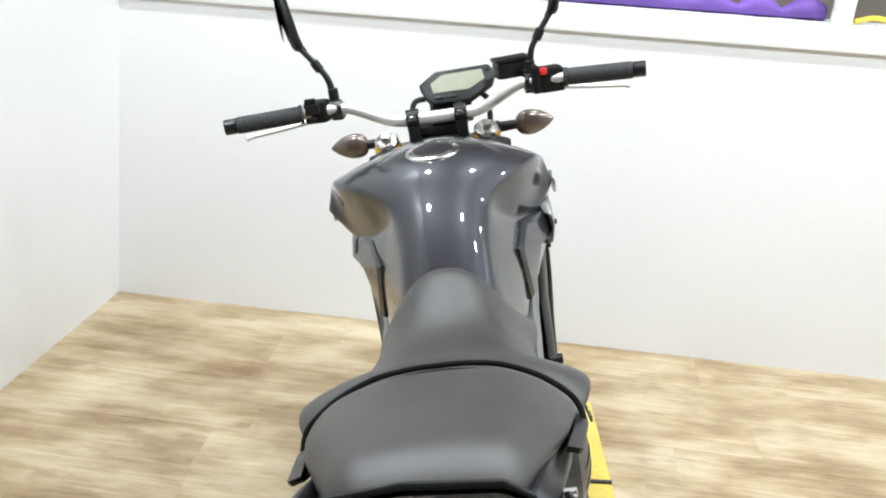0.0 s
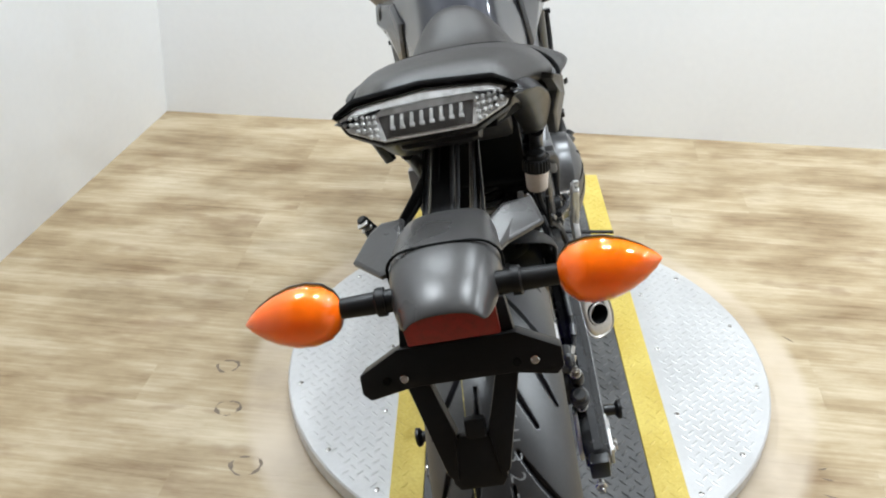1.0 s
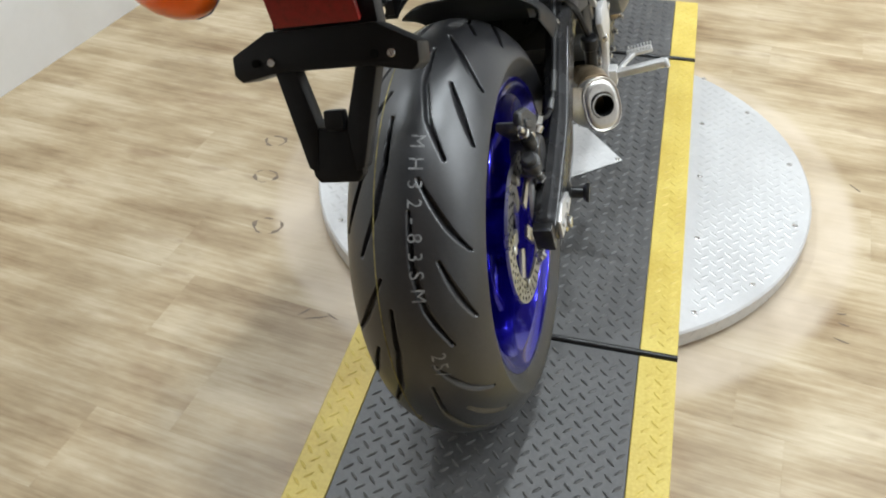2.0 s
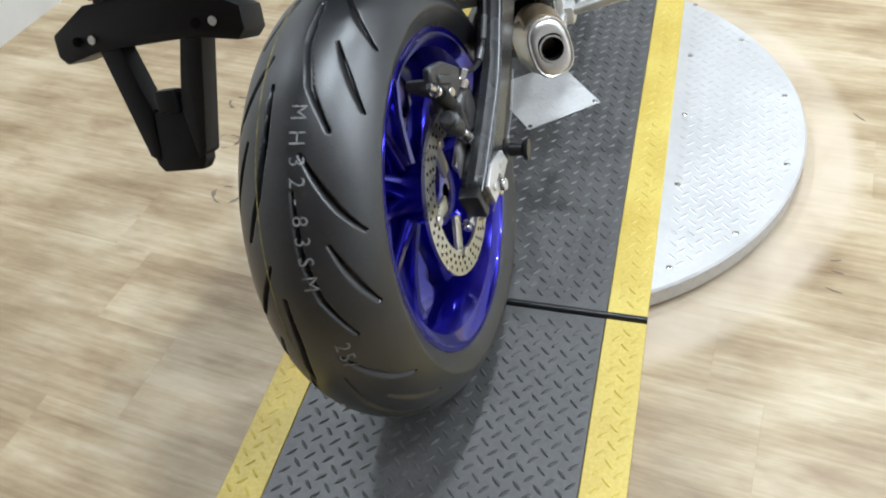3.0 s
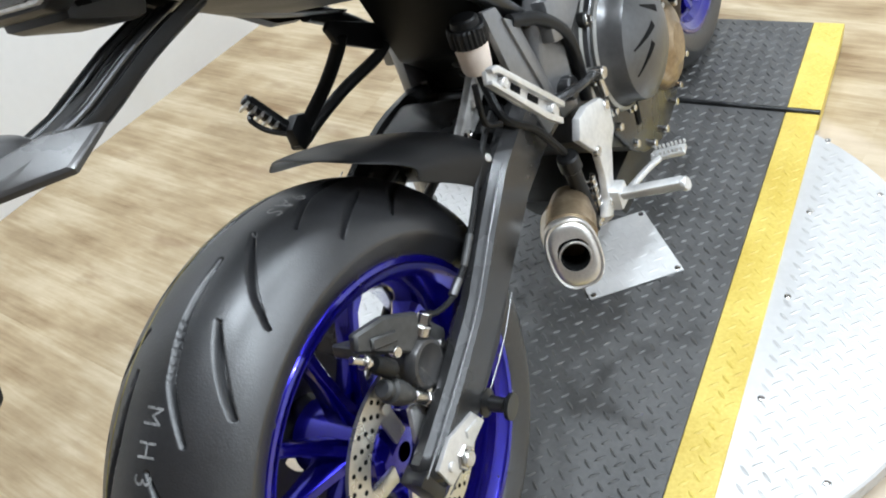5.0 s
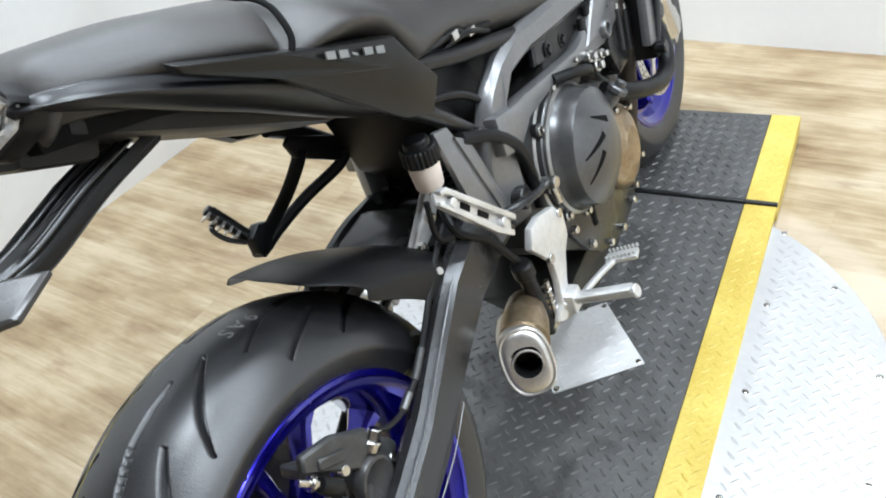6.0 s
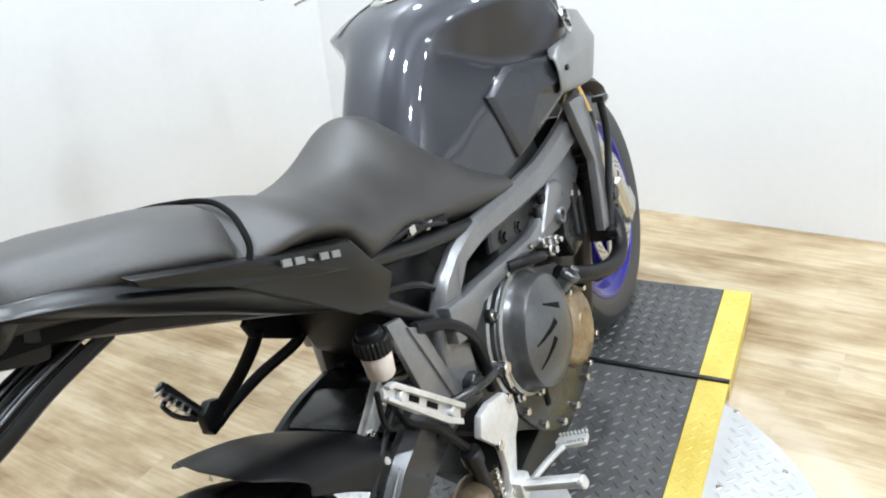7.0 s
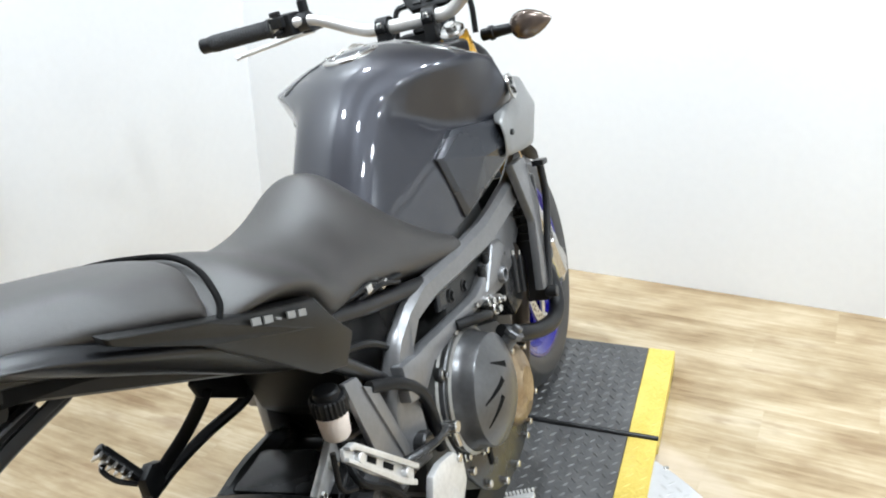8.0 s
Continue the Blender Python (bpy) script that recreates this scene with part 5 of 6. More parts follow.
# swing arm
ARM = [(-0.060, 0.352), (-0.020, 0.363), (0.05, 0.388), (0.13, 0.421), (0.21, 0.464), (0.30, 0.508), (0.40, 0.530), (0.50, 0.530), (0.545, 0.50), (0.545, 0.455), (0.50, 0.430), (0.42, 0.432), (0.34, 0.420), (0.26, 0.392), (0.228, 0.380), (0.149, 0.343), (0.08, 0.318), (0.03, 0.303), (-0.045, 0.296)]


def arm(s):
    bm = prism(ARM, 0.100, 0.139, 0.014, "x", 1)
    for v in bm.verts:
        v.co.x -= 0.028 * max(0, (v.co.y - 0.15) / 0.4)
    if s < 0:
        bmesh.ops.scale(bm, vec=(-1, 1, 1), verts=bm.verts)
    return bm


for s in (1, -1):
    sw = part("swing_arm", arm(s), M_SWING, bike, "dark metal swing arm")
    # thin lighter tubes that draw the highlight along the arm's edges
    for line in ([(-0.056, 0.349), (-0.020, 0.360), (0.05, 0.385), (0.13, 0.418), (0.21, 0.461), (0.30, 0.505)], [(-0.040, 0.299), (0.03, 0.306), (0.08, 0.321), (0.149, 0.346), (0.21, 0.374)]):
        part("arm_edge_glint", tube([(s * (0.1378 - 0.028 * max(0, (y - 0.15) / 0.4)), y, z) for y, z in line], 0.0009, 8), M_FRAME, sw, "thin grey line standing in for the arm's edge highlight")
    part("axle_block", merge(prism([(-0.042, 0.345), (-0.006, 0.356), (0.044, 0.342), (0.055, 0.315), (-0.007, 0.308), (-0.036, 0.310)], s * 0.1375, s * 0.1435, 0.002), rod((s * 0.143, -0.024, 0.330), (s * 0.147, -0.024, 0.330), 0.006, 10), box((s * 0.144, 0.030, 0.330), (0.004, 0.024, 0.010), (-15, 0, 0), 0.001)), M_ALU if s > 0 else M_SWING, sw, "bright axle block")
    part("arm_end", prism([(-0.066, 0.346), (-0.046, 0.350), (-0.034, 0.302), (-0.054, 0.300)], s * 0.104, s * 0.134, 0.004), M_SATIN, sw, "black end cap of the arm")
    part("adjuster_bolt", merge(rod((s * 0.116, -0.07, 0.314), (s * 0.116, -0.092, 0.312), 0.005, 10), rod((s * 0.116, -0.079, 0.314), (s * 0.116, -0.085, 0.313), 0.009, 6)), M_STEEL, sw)
    part("paddock_spool", lathe([(0, 0), (0, 0.017), (0.004, 0.018), (0.008, 0.010), (0.026, 0.009), (0.031, 0.016), (0.036, 0.0165), (0.037, 0.0)], 20, (s * 0.134, 0.078, 0.318), (s, 0.05, -0.1)), M_SATIN, bike, "black paddock stand spool")
part("swing_bridge", merge(box((0, 0.40, 0.482), (0.20, 0.09, 0.085), (6, 0, 0), 0.015), rod((-0.14, 0.515, 0.483), (0.14, 0.515, 0.483), 0.018, 20)), M_SWING, bike, "swing arm cross bridge")
# brake caliper, hose
CALIPER = [(0.067, 0.461), (0.098, 0.430), (0.114, 0.403), (0.092, 0.378), (0.062, 0.358), (0.026, 0.386), (0.031, 0.427)]
cal = part("rear_caliper", merge(
    prism([(-0.013, 0.518), (0.033, 0.500), (0.080, 0.462), (0.067, 0.440), (0.043, 0.434), (-0.022, 0.501)], 0.092, 0.104, 0.003, "x", 1),
    prism([(-0.018, 0.506), (0.060, 0.448), (0.050, 0.432), (-0.024, 0.492)], 0.066, 0.098, 0.003, "x", 1),
    prism(CALIPER, 0.064, 0.098, 0.006),
    prism([(0.000, 0.500), (0.036, 0.478), (0.030, 0.466), (-0.006, 0.488)], 0.102, 0.108, 0.002, "x", 1)), M_CALIPER, bike, "dark grey cast brake caliper")
part("piston_cap", lathe([(0, 0), (0, 0.031), (0.008, 0.031), (0.013, 0.028), (0.014, 0.024), (0.0125, 0.022), (0.0125, 0)], 32, (0.097, 0.052, 0.408)), M_HOUSING, cal, "round grey piston cap")
part("banjo_bolt", merge(rod((0.098, 0.070, 0.436), (0.103, 0.078, 0.446), 0.012, 16), rod((0.103, 0.078, 0.446), (0.107, 0.086, 0.456), 0.008, 6)), M_STEEL, cal, "bright banjo bolt")
part("pad_pin", merge(rod((0.104, -0.034, 0.504), (0.106, -0.016, 0.481), 0.0045, 10), rod((0.105, -0.024, 0.491), (0.105, -0.020, 0.486), 0.0085, 14)), M_STEEL, cal, "bright pad pin")
part("pin_boot", lathe([(0, 0), (0, 0.0085), (0.006, 0.0105), (0.030, 0.0110), (0.036, 0.0075), (0.036, 0)], 16, (0.106, -0.014, 0.478), (0, 0.55, -0.83)), M_BLACK, cal, "black rubber pin boot")
part("slide_boot", lathe([(0, 0.0), (0, 0.009), (0.004, 0.0115), (0.012, 0.0105), (0.014, 0.0145), (0.030, 0.0145), (0.032, 0.0125), (0.040, 0.0130), (0.044, 0.0105), (0.050, 0.0100), (0.052, 0.0)], 20, (0.106, -0.021, 0.448), (0, 0.55, -0.83)), M_CALIPER, cal, "ribbed rubber slide boot")
part("caliper_bolt", merge(rod((0.107, 0.010, 0.402), (0.108, 0.022, 0.384), 0.0080, 12), rod((0.108, 0.022, 0.384), (0.109, 0.030, 0.371), 0.0095, 6)), M_STEEL, cal, "bright caliper bolt")
part("caliper_bolt", rod((0.100, 0.022, 0.458), (0.109, 0.021, 0.459), 0.0065, 10), M_STEEL, cal, "bright caliper bolt")
part("caliper_bolt", rod((0.096, 0.092, 0.398), (0.103, 0.093, 0.399), 0.0065, 10), M_STEEL, cal, "bright caliper bolt")
part("caliper_carrier", prism([(-0.012, 0.300), (0.020, 0.298), (0.052, 0.345), (0.040, 0.372), (0.004, 0.384), (-0.012, 0.346)], 0.092, 0.099, 0.003), M_ALU, cal, "bright caliper carrier")
part("brake_hose", tube([(0.107, 0.086, 0.452), (0.112, 0.100, 0.444), (0.114, 0.127, 0.439), (0.115, 0.148, 0.446), (0.115, 0.172, 0.453), (0.113, 0.218, 0.478), (0.110, 0.264, 0.506), (0.106, 0.31, 0.530), (0.10, 0.36, 0.545)], 0.0038, 8), M_BLACK, bike, "black brake hose")
part("hose_ferrule", rod((0.114, 0.130, 0.440), (0.115, 0.152, 0.4475), 0.0055, 10), M_COVER, bike)
part("hose_ferrule", rod((0.1155, 0.168, 0.452), (0.114, 0.205, 0.471), 0.0048, 10), M_CALIPER, bike)
# shock
coil = [(0.004 + 0.030 * math.cos(2 * math.pi * k / 14), 0.535 - 0.045 * k / 84 + 0.030 * math.sin(2 * math.pi * k / 14), 0.50 + 0.12 * k / 84) for k in range(85)]
sh = part("shock_absorber", rod((0.004, 0.550, 0.44), (0.004, 0.475, 0.67), 0.020, 16), M_STEEL, bike, "rear shock absorber with a dark spring")
part("spring", tube(coil, 0.0055, 8, 1), M_ENGINE, sh, "dark coil spring")
for z_, r_ in ((0.622, 0.034), (0.640, 0.031), (0.658, 0.028), (0.500, 0.033)):
    q_ = (z_ - 0.44) / 0.23
    part("shock_collar", rod((0.004, 0.550 - 0.075 * q_, z_), (0.004, 0.548 - 0.075 * q_, z_ + 0.009), r_, 20), M_EXHAUST, sh)

# main frame
BEAM = [(1.13, 0.668), (1.15, 0.735), (1.055, 0.702), (0.96, 0.683), (0.90, 0.674), (0.77, 0.676), (0.637, 0.684), (0.574, 0.670), (0.531, 0.647), (0.497, 0.608), (0.480, 0.55), (0.472, 0.50), (0.49, 0.44), (0.535, 0.44), (0.542, 0.50), (0.548, 0.570), (0.565, 0.610), (0.601, 0.634), (0.666, 0.640), (0.80, 0.628), (0.90, 0.622), (0.985, 0.632), (1.06, 0.645)]


def beam():
    bm = prism(BEAM, 0.108, 0.136, 0.009, "x", 1)
    for v in bm.verts:
        y = v.co.y
        v.co.x += 0.010 * max(0, min(1, (y - 0.60) / 0.15)) + 0.016 * max(0, min(1.3, (y - 0.85) / 0.15)) - 0.030 * max(0, (0.56 - y) / 0.08) * (0.4 if y > 0.5 else 0.7)
    return bm


for s, bm in both(beam):
    fr = part("frame_beam", bm, M_FRAME, bike, "graphite grey cast frame beam")
for s in (1, -1):
    def sx(bm):
        if s < 0:
            bmesh.ops.scale(bm, vec=(-1, 1, 1), verts=bm.verts)
        return bm
    part("frame_spar", sx(prism([(0.503, 0.618), (0.56, 0.606), (0.60, 0.603), (0.70, 0.588), (0.81, 0.574), (0.850, 0.578), (0.905, 0.600), (0.95, 0.628), (1.09, 0.670), (1.140, 0.655), (1.155, 0.612), (1.079, 0.569), (1.011, 0.538), (0.935, 0.528), (0.892, 0.534), (0.818, 0.549), (0.691, 0.566), (0.60, 0.568), (0.545, 0.545), (0.498, 0.560)], 0.118, 0.142, 0.006, "x", 2)), M_FRAME, bike, "graphite grey lower frame spar")
    # wedge raised in the outline of a light reflection on the spar
    part("spar_reflection_face", sx(panel([(0.142, 0.850, 0.559), (0.142, 0.930, 0.622), (0.144, 0.966, 0.614), (0.146, 0.985, 0.594), (0.144, 0.945, 0.569), (0.142, 0.898, 0.552)], 0.004, 0.006, 0.004)), M_FRAME, bike, "raised grey face of the frame spar, shaped after a reflection", angle=12)
    part("spar_boss", sx(lathe([(0.130, 0.016), (0.150, 0.016), (0.153, 0.014), (0.153, 0.0105), (0.140, 0.0100), (0.140, 0)], 24, (0, 0.938, 0.553))), M_FRAME, bike, "round boss with a dark hole")
    part("boss_hole", sx(rod((0.139, 0.938, 0.553), (0.1425, 0.938, 0.553), 0.0098, 18)), M_HOLE, bike)
    part("frame_plate", sx(panel([(0.118, 0.715, 0.642), (0.118, 0.700, 0.600), (0.118, 0.805, 0.570), (0.118, 0.855, 0.590), (0.118, 0.850, 0.640)], 0.006, 0.006, 0.003)), M_SWING, bike, "dark plate inside the frame", angle=12)
    for y, z in ((0.752, 0.604), (0.810, 0.594)):
        part("frame_bolt", sx(merge(lathe([(0.119, 0), (0.119, 0.0125), (0.124, 0.0125), (0.1245, 0.010), (0.122, 0.009), (0.122, 0)], 18, (0, y, z)), rod((0.121, y, z), (0.128, y, z), 0.006, 6))), M_SATIN, bike)
    part("pivot_bolt", sx(merge(rod((0.082, 0.515, 0.483), (0.118, 0.515, 0.483), 0.014, 6), rod((0.118, 0.515, 0.483), (0.124, 0.515, 0.483), 0.008, 12))), M_STEEL, bike, "bright pivot bolt")
    part("front_strut", sx(prism([(1.02, 0.735), (1.10, 0.725), (1.125, 0.62), (1.07, 0.462), (1.03, 0.47), (1.075, 0.60), (1.05, 0.66)], 0.168, 0.186, 0.005)), M_FRAME, bike, "graphite grey front strut")
part("steering_head", merge(rod((0, 1.13, 0.76), (0, 1.075, 0.955), 0.036, 24), box((0, 1.07, 0.80), (0.20, 0.09, 0.10), (0, 0, 0), 0.02)), M_FRAME, bike, "grey steering head")
# subframe and brackets
for s in (1, -1):
    part("subframe_tube", merge(tube([(s * 0.112, 0.36, 0.715), (s * 0.110, 0.412, 0.678), (s * 0.108, 0.47, 0.625), (s * 0.104, 0.545, 0.556)], 0.0125, 14), rod((s * 0.088, 0.552, 0.557), (s * 0.116, 0.552, 0.557), 0.019, 16)), M_SATIN, bike, "black subframe tube")
    part("upper_tube", tube([(s * 0.11, 0.40, 0.748), (s * 0.116, 0.50, 0.716), (s * 0.12, 0.60, 0.688), (s * 0.124, 0.66, 0.672)], 0.012, 12), M_SATIN, bike, "black upper subframe tube")
part("wiring", merge(tube([(0.105, 0.45, 0.742), (0.125, 0.50, 0.745), (0.118, 0.55, 0.725), (0.125, 0.60, 0.715)], 0.005, 8), tube([(0.10, 0.47, 0.725), (0.128, 0.53, 0.732), (0.12, 0.60, 0.705)], 0.004, 8), tube([(0.11, 0.40, 0.70), (0.115, 0.48, 0.67), (0.11, 0.55, 0.62)], 0.006, 8)), M_BLACK, bike, "black cables under the seat")
part("wiring_clip", box((0.126, 0.50, 0.742), (0.012, 0.016, 0.012), (0, 0, 0), 0.002), M_STEEL, bike)
part("wiring_clip", box((0.124, 0.545, 0.728), (0.012, 0.02, 0.01), (0, 0, 0), 0.002), M_STEEL, bike)
part("inner_panel", merge(prism([(0.43, 0.70), (0.46, 0.76), (0.58, 0.70), (0.60, 0.60), (0.52, 0.53), (0.46, 0.58)], -0.085, 0.085, 0.01), box((0, 0.62, 0.66), (0.15, 0.16, 0.14), (0, 0, 0), 0.02)), M_BLACK, bike, "black inner panels and battery box")

# engine
part("crankcase", merge(prism([(0.50, 0.40), (0.54, 0.53), (0.66, 0.56), (0.80, 0.52), (0.92, 0.47), (0.98, 0.36), (0.94, 0.25), (0.80, 0.222), (0.70, 0.250), (0.62, 0.310), (0.54, 0.36)], -0.125, 0.125, 0.015), prism([(0.60, 0.22), (0.92, 0.24), (0.88, 0.14), (0.66, 0.14)], -0.09, 0.09, 0.012)), M_ENGINE, bike, "dark grey engine crankcase")
part("cylinder_block", merge(prism([(0.68, 0.54), (0.84, 0.50), (0.99, 0.63), (0.98, 0.70), (0.88, 0.70), (0.80, 0.68)], -0.122, 0.122, 0.012)), M_ENGINE, bike, "dark cylinder block and head")
for s in (1, -1):
    for k in range(3):
        part("head_rib", rod((s * 0.132, 0.86 + 0.03 * k, 0.53 + 0.01 * k), (s * 0.136, 0.875 + 0.03 * k, 0.60 + 0.01 * k), 0.008, 10), M_SWING, bike, "upright boss on the cylinder head")
CC = (0.0, 0.702, 0.454)
clutch = part("clutch_cover", lathe([(0.100, 0), (0.100, 0.118), (0.118, 0.118), (0.121, 0.114), (0.121, 0.109), (0.134, 0.108), (0.137, 0.105), (0.137, 0.102), (0.143, 0.1010), (0.149, 0.097), (0.160, 0.0945), (0.175, 0.0935), (0.1795, 0.0920), (0.1815, 0.0885), (0.188, 0.078), (0.195, 0.062), (0.201, 0.045), (0.205, 0.025), (0.206, 0.0)], 84, CC), M_COVER, bike, "round dark metal clutch cover with three slanted slots", angle=30)


def claw_slot(a, b, wa, wb):
    """A tapering dark slot that follows the cover's dome, from its thin end a to its wide end b."""
    a, b = Vector((0, *a)), Vector((0, *b))
    n_ = Vector((0, b.z - a.z, a.y - b.y)).normalized()
    rows = []
    for q in np.linspace(0, 1, 9):
        c, w_ = a.lerp(b, q), wa + (wb - wa) * q
        row = []
        for k in (-1, -0.4, 0.4, 1):
            p_ = c + n_ * (k * w_)
            r_ = math.hypot(p_.y, p_.z)
            h_ = float(np.interp(r_, [0, 0.025, 0.045, 0.062, 0.078, 0.0885, 0.0920, 0.0935], [0.206, 0.205, 0.201, 0.195, 0.188, 0.1815, 0.1795, 0.175]))
            row.append((h_ + 0.0006, CC[1] + p_.y, CC[2] + p_.z))
        rows.append([(x - 0.004, y_, z_) for x, y_, z_ in row[:1]] + row + [(x - 0.004, y_, z_) for x, y_, z_ in row[-1:]])
    return loft(rows)


for a, b in (((-0.025, 0.063), (0.012, 0.039)), ((-0.075, 0.016), (-0.017, 0.029)), ((-0.078, -0.024), (-0.033, 0.007))):
    part("cover_slot", claw_slot(a, b, 0.0012, 0.0055), M_HOLE, clutch, "dark slanted slot")
part("cover_ring", lathe([(0.119, 0.1125), (0.121, 0.1165), (0.125, 0.117), (0.128, 0.1120)], 84, CC), M_RING, clutch, "brighter raised ring")
part("cover_ring", lathe([(0.136, 0.1025), (0.138, 0.1065), (0.142, 0.1065), (0.145, 0.1010)], 84, CC), M_RING, clutch, "brighter raised ring")
for k, a in enumerate((136, 95, 62, 182, 222, 262, 310, 345, 20)):
    y, z = CC[1] + 0.112 * math.cos(radians(a)), CC[2] + 0.112 * math.sin(radians(a))
    part("cover_bolt", rod((0.104, y, z), (0.136, y, z), 0.0095 if k else 0.0115, 14), M_ENGINE, clutch)
    part("bolt_head", merge(rod((0.135, y, z), (0.138, y, z), 0.0085, 14), rod((0.137, y, z), (0.144, y, z), 0.0062, 6)), M_STEEL, clutch, "bright bolt head")
part("small_cover", moved(lathe([(0.08, 0), (0.08, 0.075), (0.128, 0.074), (0.146, 0.068), (0.156, 0.055), (0.160, 0.036), (0.166, 0.030), (0.167, 0)], 40, (0, 0, 0)), Matrix.Translation((0, 0.880, 0.352)) @ Matrix.Diagonal((1, 1, 1.15, 1))), M_BRONZE, bike, "bronze coloured round pickup cover")
for a in (40, 100, 170, 260, 320):
    y, z = 0.880 + 0.068 * math.cos(radians(a)), 0.352 + 0.078 * math.sin(radians(a))
    part("cover_screw", rod((0.125, y, z), (0.158, y, z), 0.006, 10), M_STEEL, bike)
part("oil_filler", merge(rod((0.150, 0.800, 0.455), (0.188, 0.818, 0.492), 0.013, 18), rod((0.184, 0.815, 0.487), (0.192, 0.819, 0.496), 0.018, 8), rod((0.190, 0.818, 0.494), (0.198, 0.822, 0.503), 0.009, 12)), M_COVER, bike, "dark oil filler with a knurled plug")
part("water_pump_hose", tube([(0.15, 0.80, 0.54), (0.165, 0.78, 0.55), (0.16, 0.74, 0.565), (0.14, 0.70, 0.575)], 0.009, 12), M_BLACK, bike, "short black hose above the clutch")
for c, r in (((0.150, 0.845, 0.545), 0.011), ((0.156, 0.880, 0.532), 0.009), ((0.150, 0.865, 0.520), 0.013), ((0.140, 0.79, 0.565), 0.007)):
    part("head_fitting", merge(rod((c[0] - 0.03, c[1], c[2]), c, r, 12), rod(c, (c[0] + 0.008, c[1], c[2]), 0.6 * r, 6)), M_STEEL, bike, "bright pipe fitting on the engine")
part("sump_guard", prism([(0.595, 0.376), (0.618, 0.337), (0.640, 0.305), (0.664, 0.275), (0.700, 0.246), (0.750, 0.224), (0.80, 0.215), (0.86, 0.222), (0.905, 0.238), (0.915, 0.290), (0.88, 0.35), (0.72, 0.37)], 0.122, 0.134, 0.005), M_SWING, bike, "black lower engine cover")
part("sump_slot", merge(*[prism([(0.700, 0.338), (0.716, 0.338), (0.712, 0.298), (0.698, 0.302)], 0.134, 0.137, 0.002)]), M_HOLE, bike)
for y, z in ((0.624, 0.347), (0.668, 0.286), (0.735, 0.241), (0.800, 0.228), (0.875, 0.238)):
    part("guard_bolt", rod((0.132, y, z), (0.142, y, z), 0.007, 10), M_STEEL, bike)
for n, u in enumerate((-0.095, 0.0, 0.095)):
    part("exhaust_header", tube([(u, 0.96, 0.60), (u * 1.25, 1.03, 0.585), (u * 1.35, 1.065, 0.52), (u * 1.2, 1.06, 0.40), (u * 0.9, 1.02, 0.25), (u * 0.5, 0.92, 0.16), (u * 0.3, 0.80, 0.135)], 0.0185, 14), M_HEADER, bike, "dark heat tinted exhaust header pipe")
for s in (1, -1):
    hc = part("head_cover", prism([(0.955, 0.50), (0.985, 0.60), (1.035, 0.662), (1.072, 0.625), (1.070, 0.50), (1.035, 0.450), (0.975, 0.448)], s * 0.100, s * 0.138, 0.005), M_SWING, bike, "grey cylinder head side")
    for y, z in ((1.010, 0.515), (1.045, 0.500)):
        part("head_boss", rod((s * 0.139, y, z - 0.035), (s * 0.142, y + 0.012, z + 0.040), 0.0075, 12), M_SWING, hc)
        part("boss_screw", rod((s * 0.142, y + 0.012, z + 0.038), (s * 0.1425, y + 0.014, z + 0.050), 0.0055, 10), M_STEEL, hc)
    for y, z in ((0.985, 0.575), (1.03, 0.63), (1.06, 0.58)):
        part("cover_screw", rod((s * 0.136, y, z), (s * 0.142, y, z), 0.005, 10), M_SATIN, hc)
part("water_hose", tube([(0.150, 0.855, 0.475), (0.172, 0.90, 0.448), (0.182, 0.958, 0.422), (0.187, 1.03, 0.400), (0.186, 1.085, 0.404), (0.178, 1.12, 0.435), (0.165, 1.13, 0.48)], 0.016, 14), M_BLACK, bike, "thick black coolant hose")
rad = part("radiator", merge(box((0, 1.115, 0.55), (0.36, 0.03, 0.26), (-14, 0, 0), 0.008)), M_SATIN, bike, "black radiator")
for k in range(10):
    part("radiator_fin", box((0, 1.099 - 0.005 * (k - 5), 0.45 + 0.02 * k), (0.33, 0.006, 0.003), (0, 0, 0), 0), M_ENGINE, rad)
for s in (1, -1):
    part("radiator_bracket", merge(tube([(s * 0.196, 1.152, 0.690), (s * 0.195, 1.146, 0.62), (s * 0.188, 1.106, 0.53), (s * 0.184, 1.066, 0.452)], 0.0075, 10), box((s * 0.195, 1.156, 0.694), (0.024, 0.036, 0.012), (-10, 0, 0), 0.003), rod((s * 0.178, 1.064, 0.452), (s * 0.202, 1.064, 0.452), 0.012, 12)), M_SATIN, bike, "black radiator bracket")

# exhaust outlet
nrm = Vector((0.50, -0.80, 0.30)).normalized()
tip = Vector((0.170, 0.318, 0.343))
frameM = Matrix.Translation(tip) @ nrm.to_track_quat("X", "Z").to_matrix().to_4x4() @ Matrix.Diagonal((0.72, 0.72, 0.72, 1))


def oval(a, b, flat=2.6, seg=40):
    return [(a * math.copysign(abs(math.cos(t)) ** (2 / flat), math.cos(t)), b * math.copysign(abs(math.sin(t)) ** (2 / flat), math.sin(t))) for t in [2 * math.pi * k / seg for k in range(seg)]]


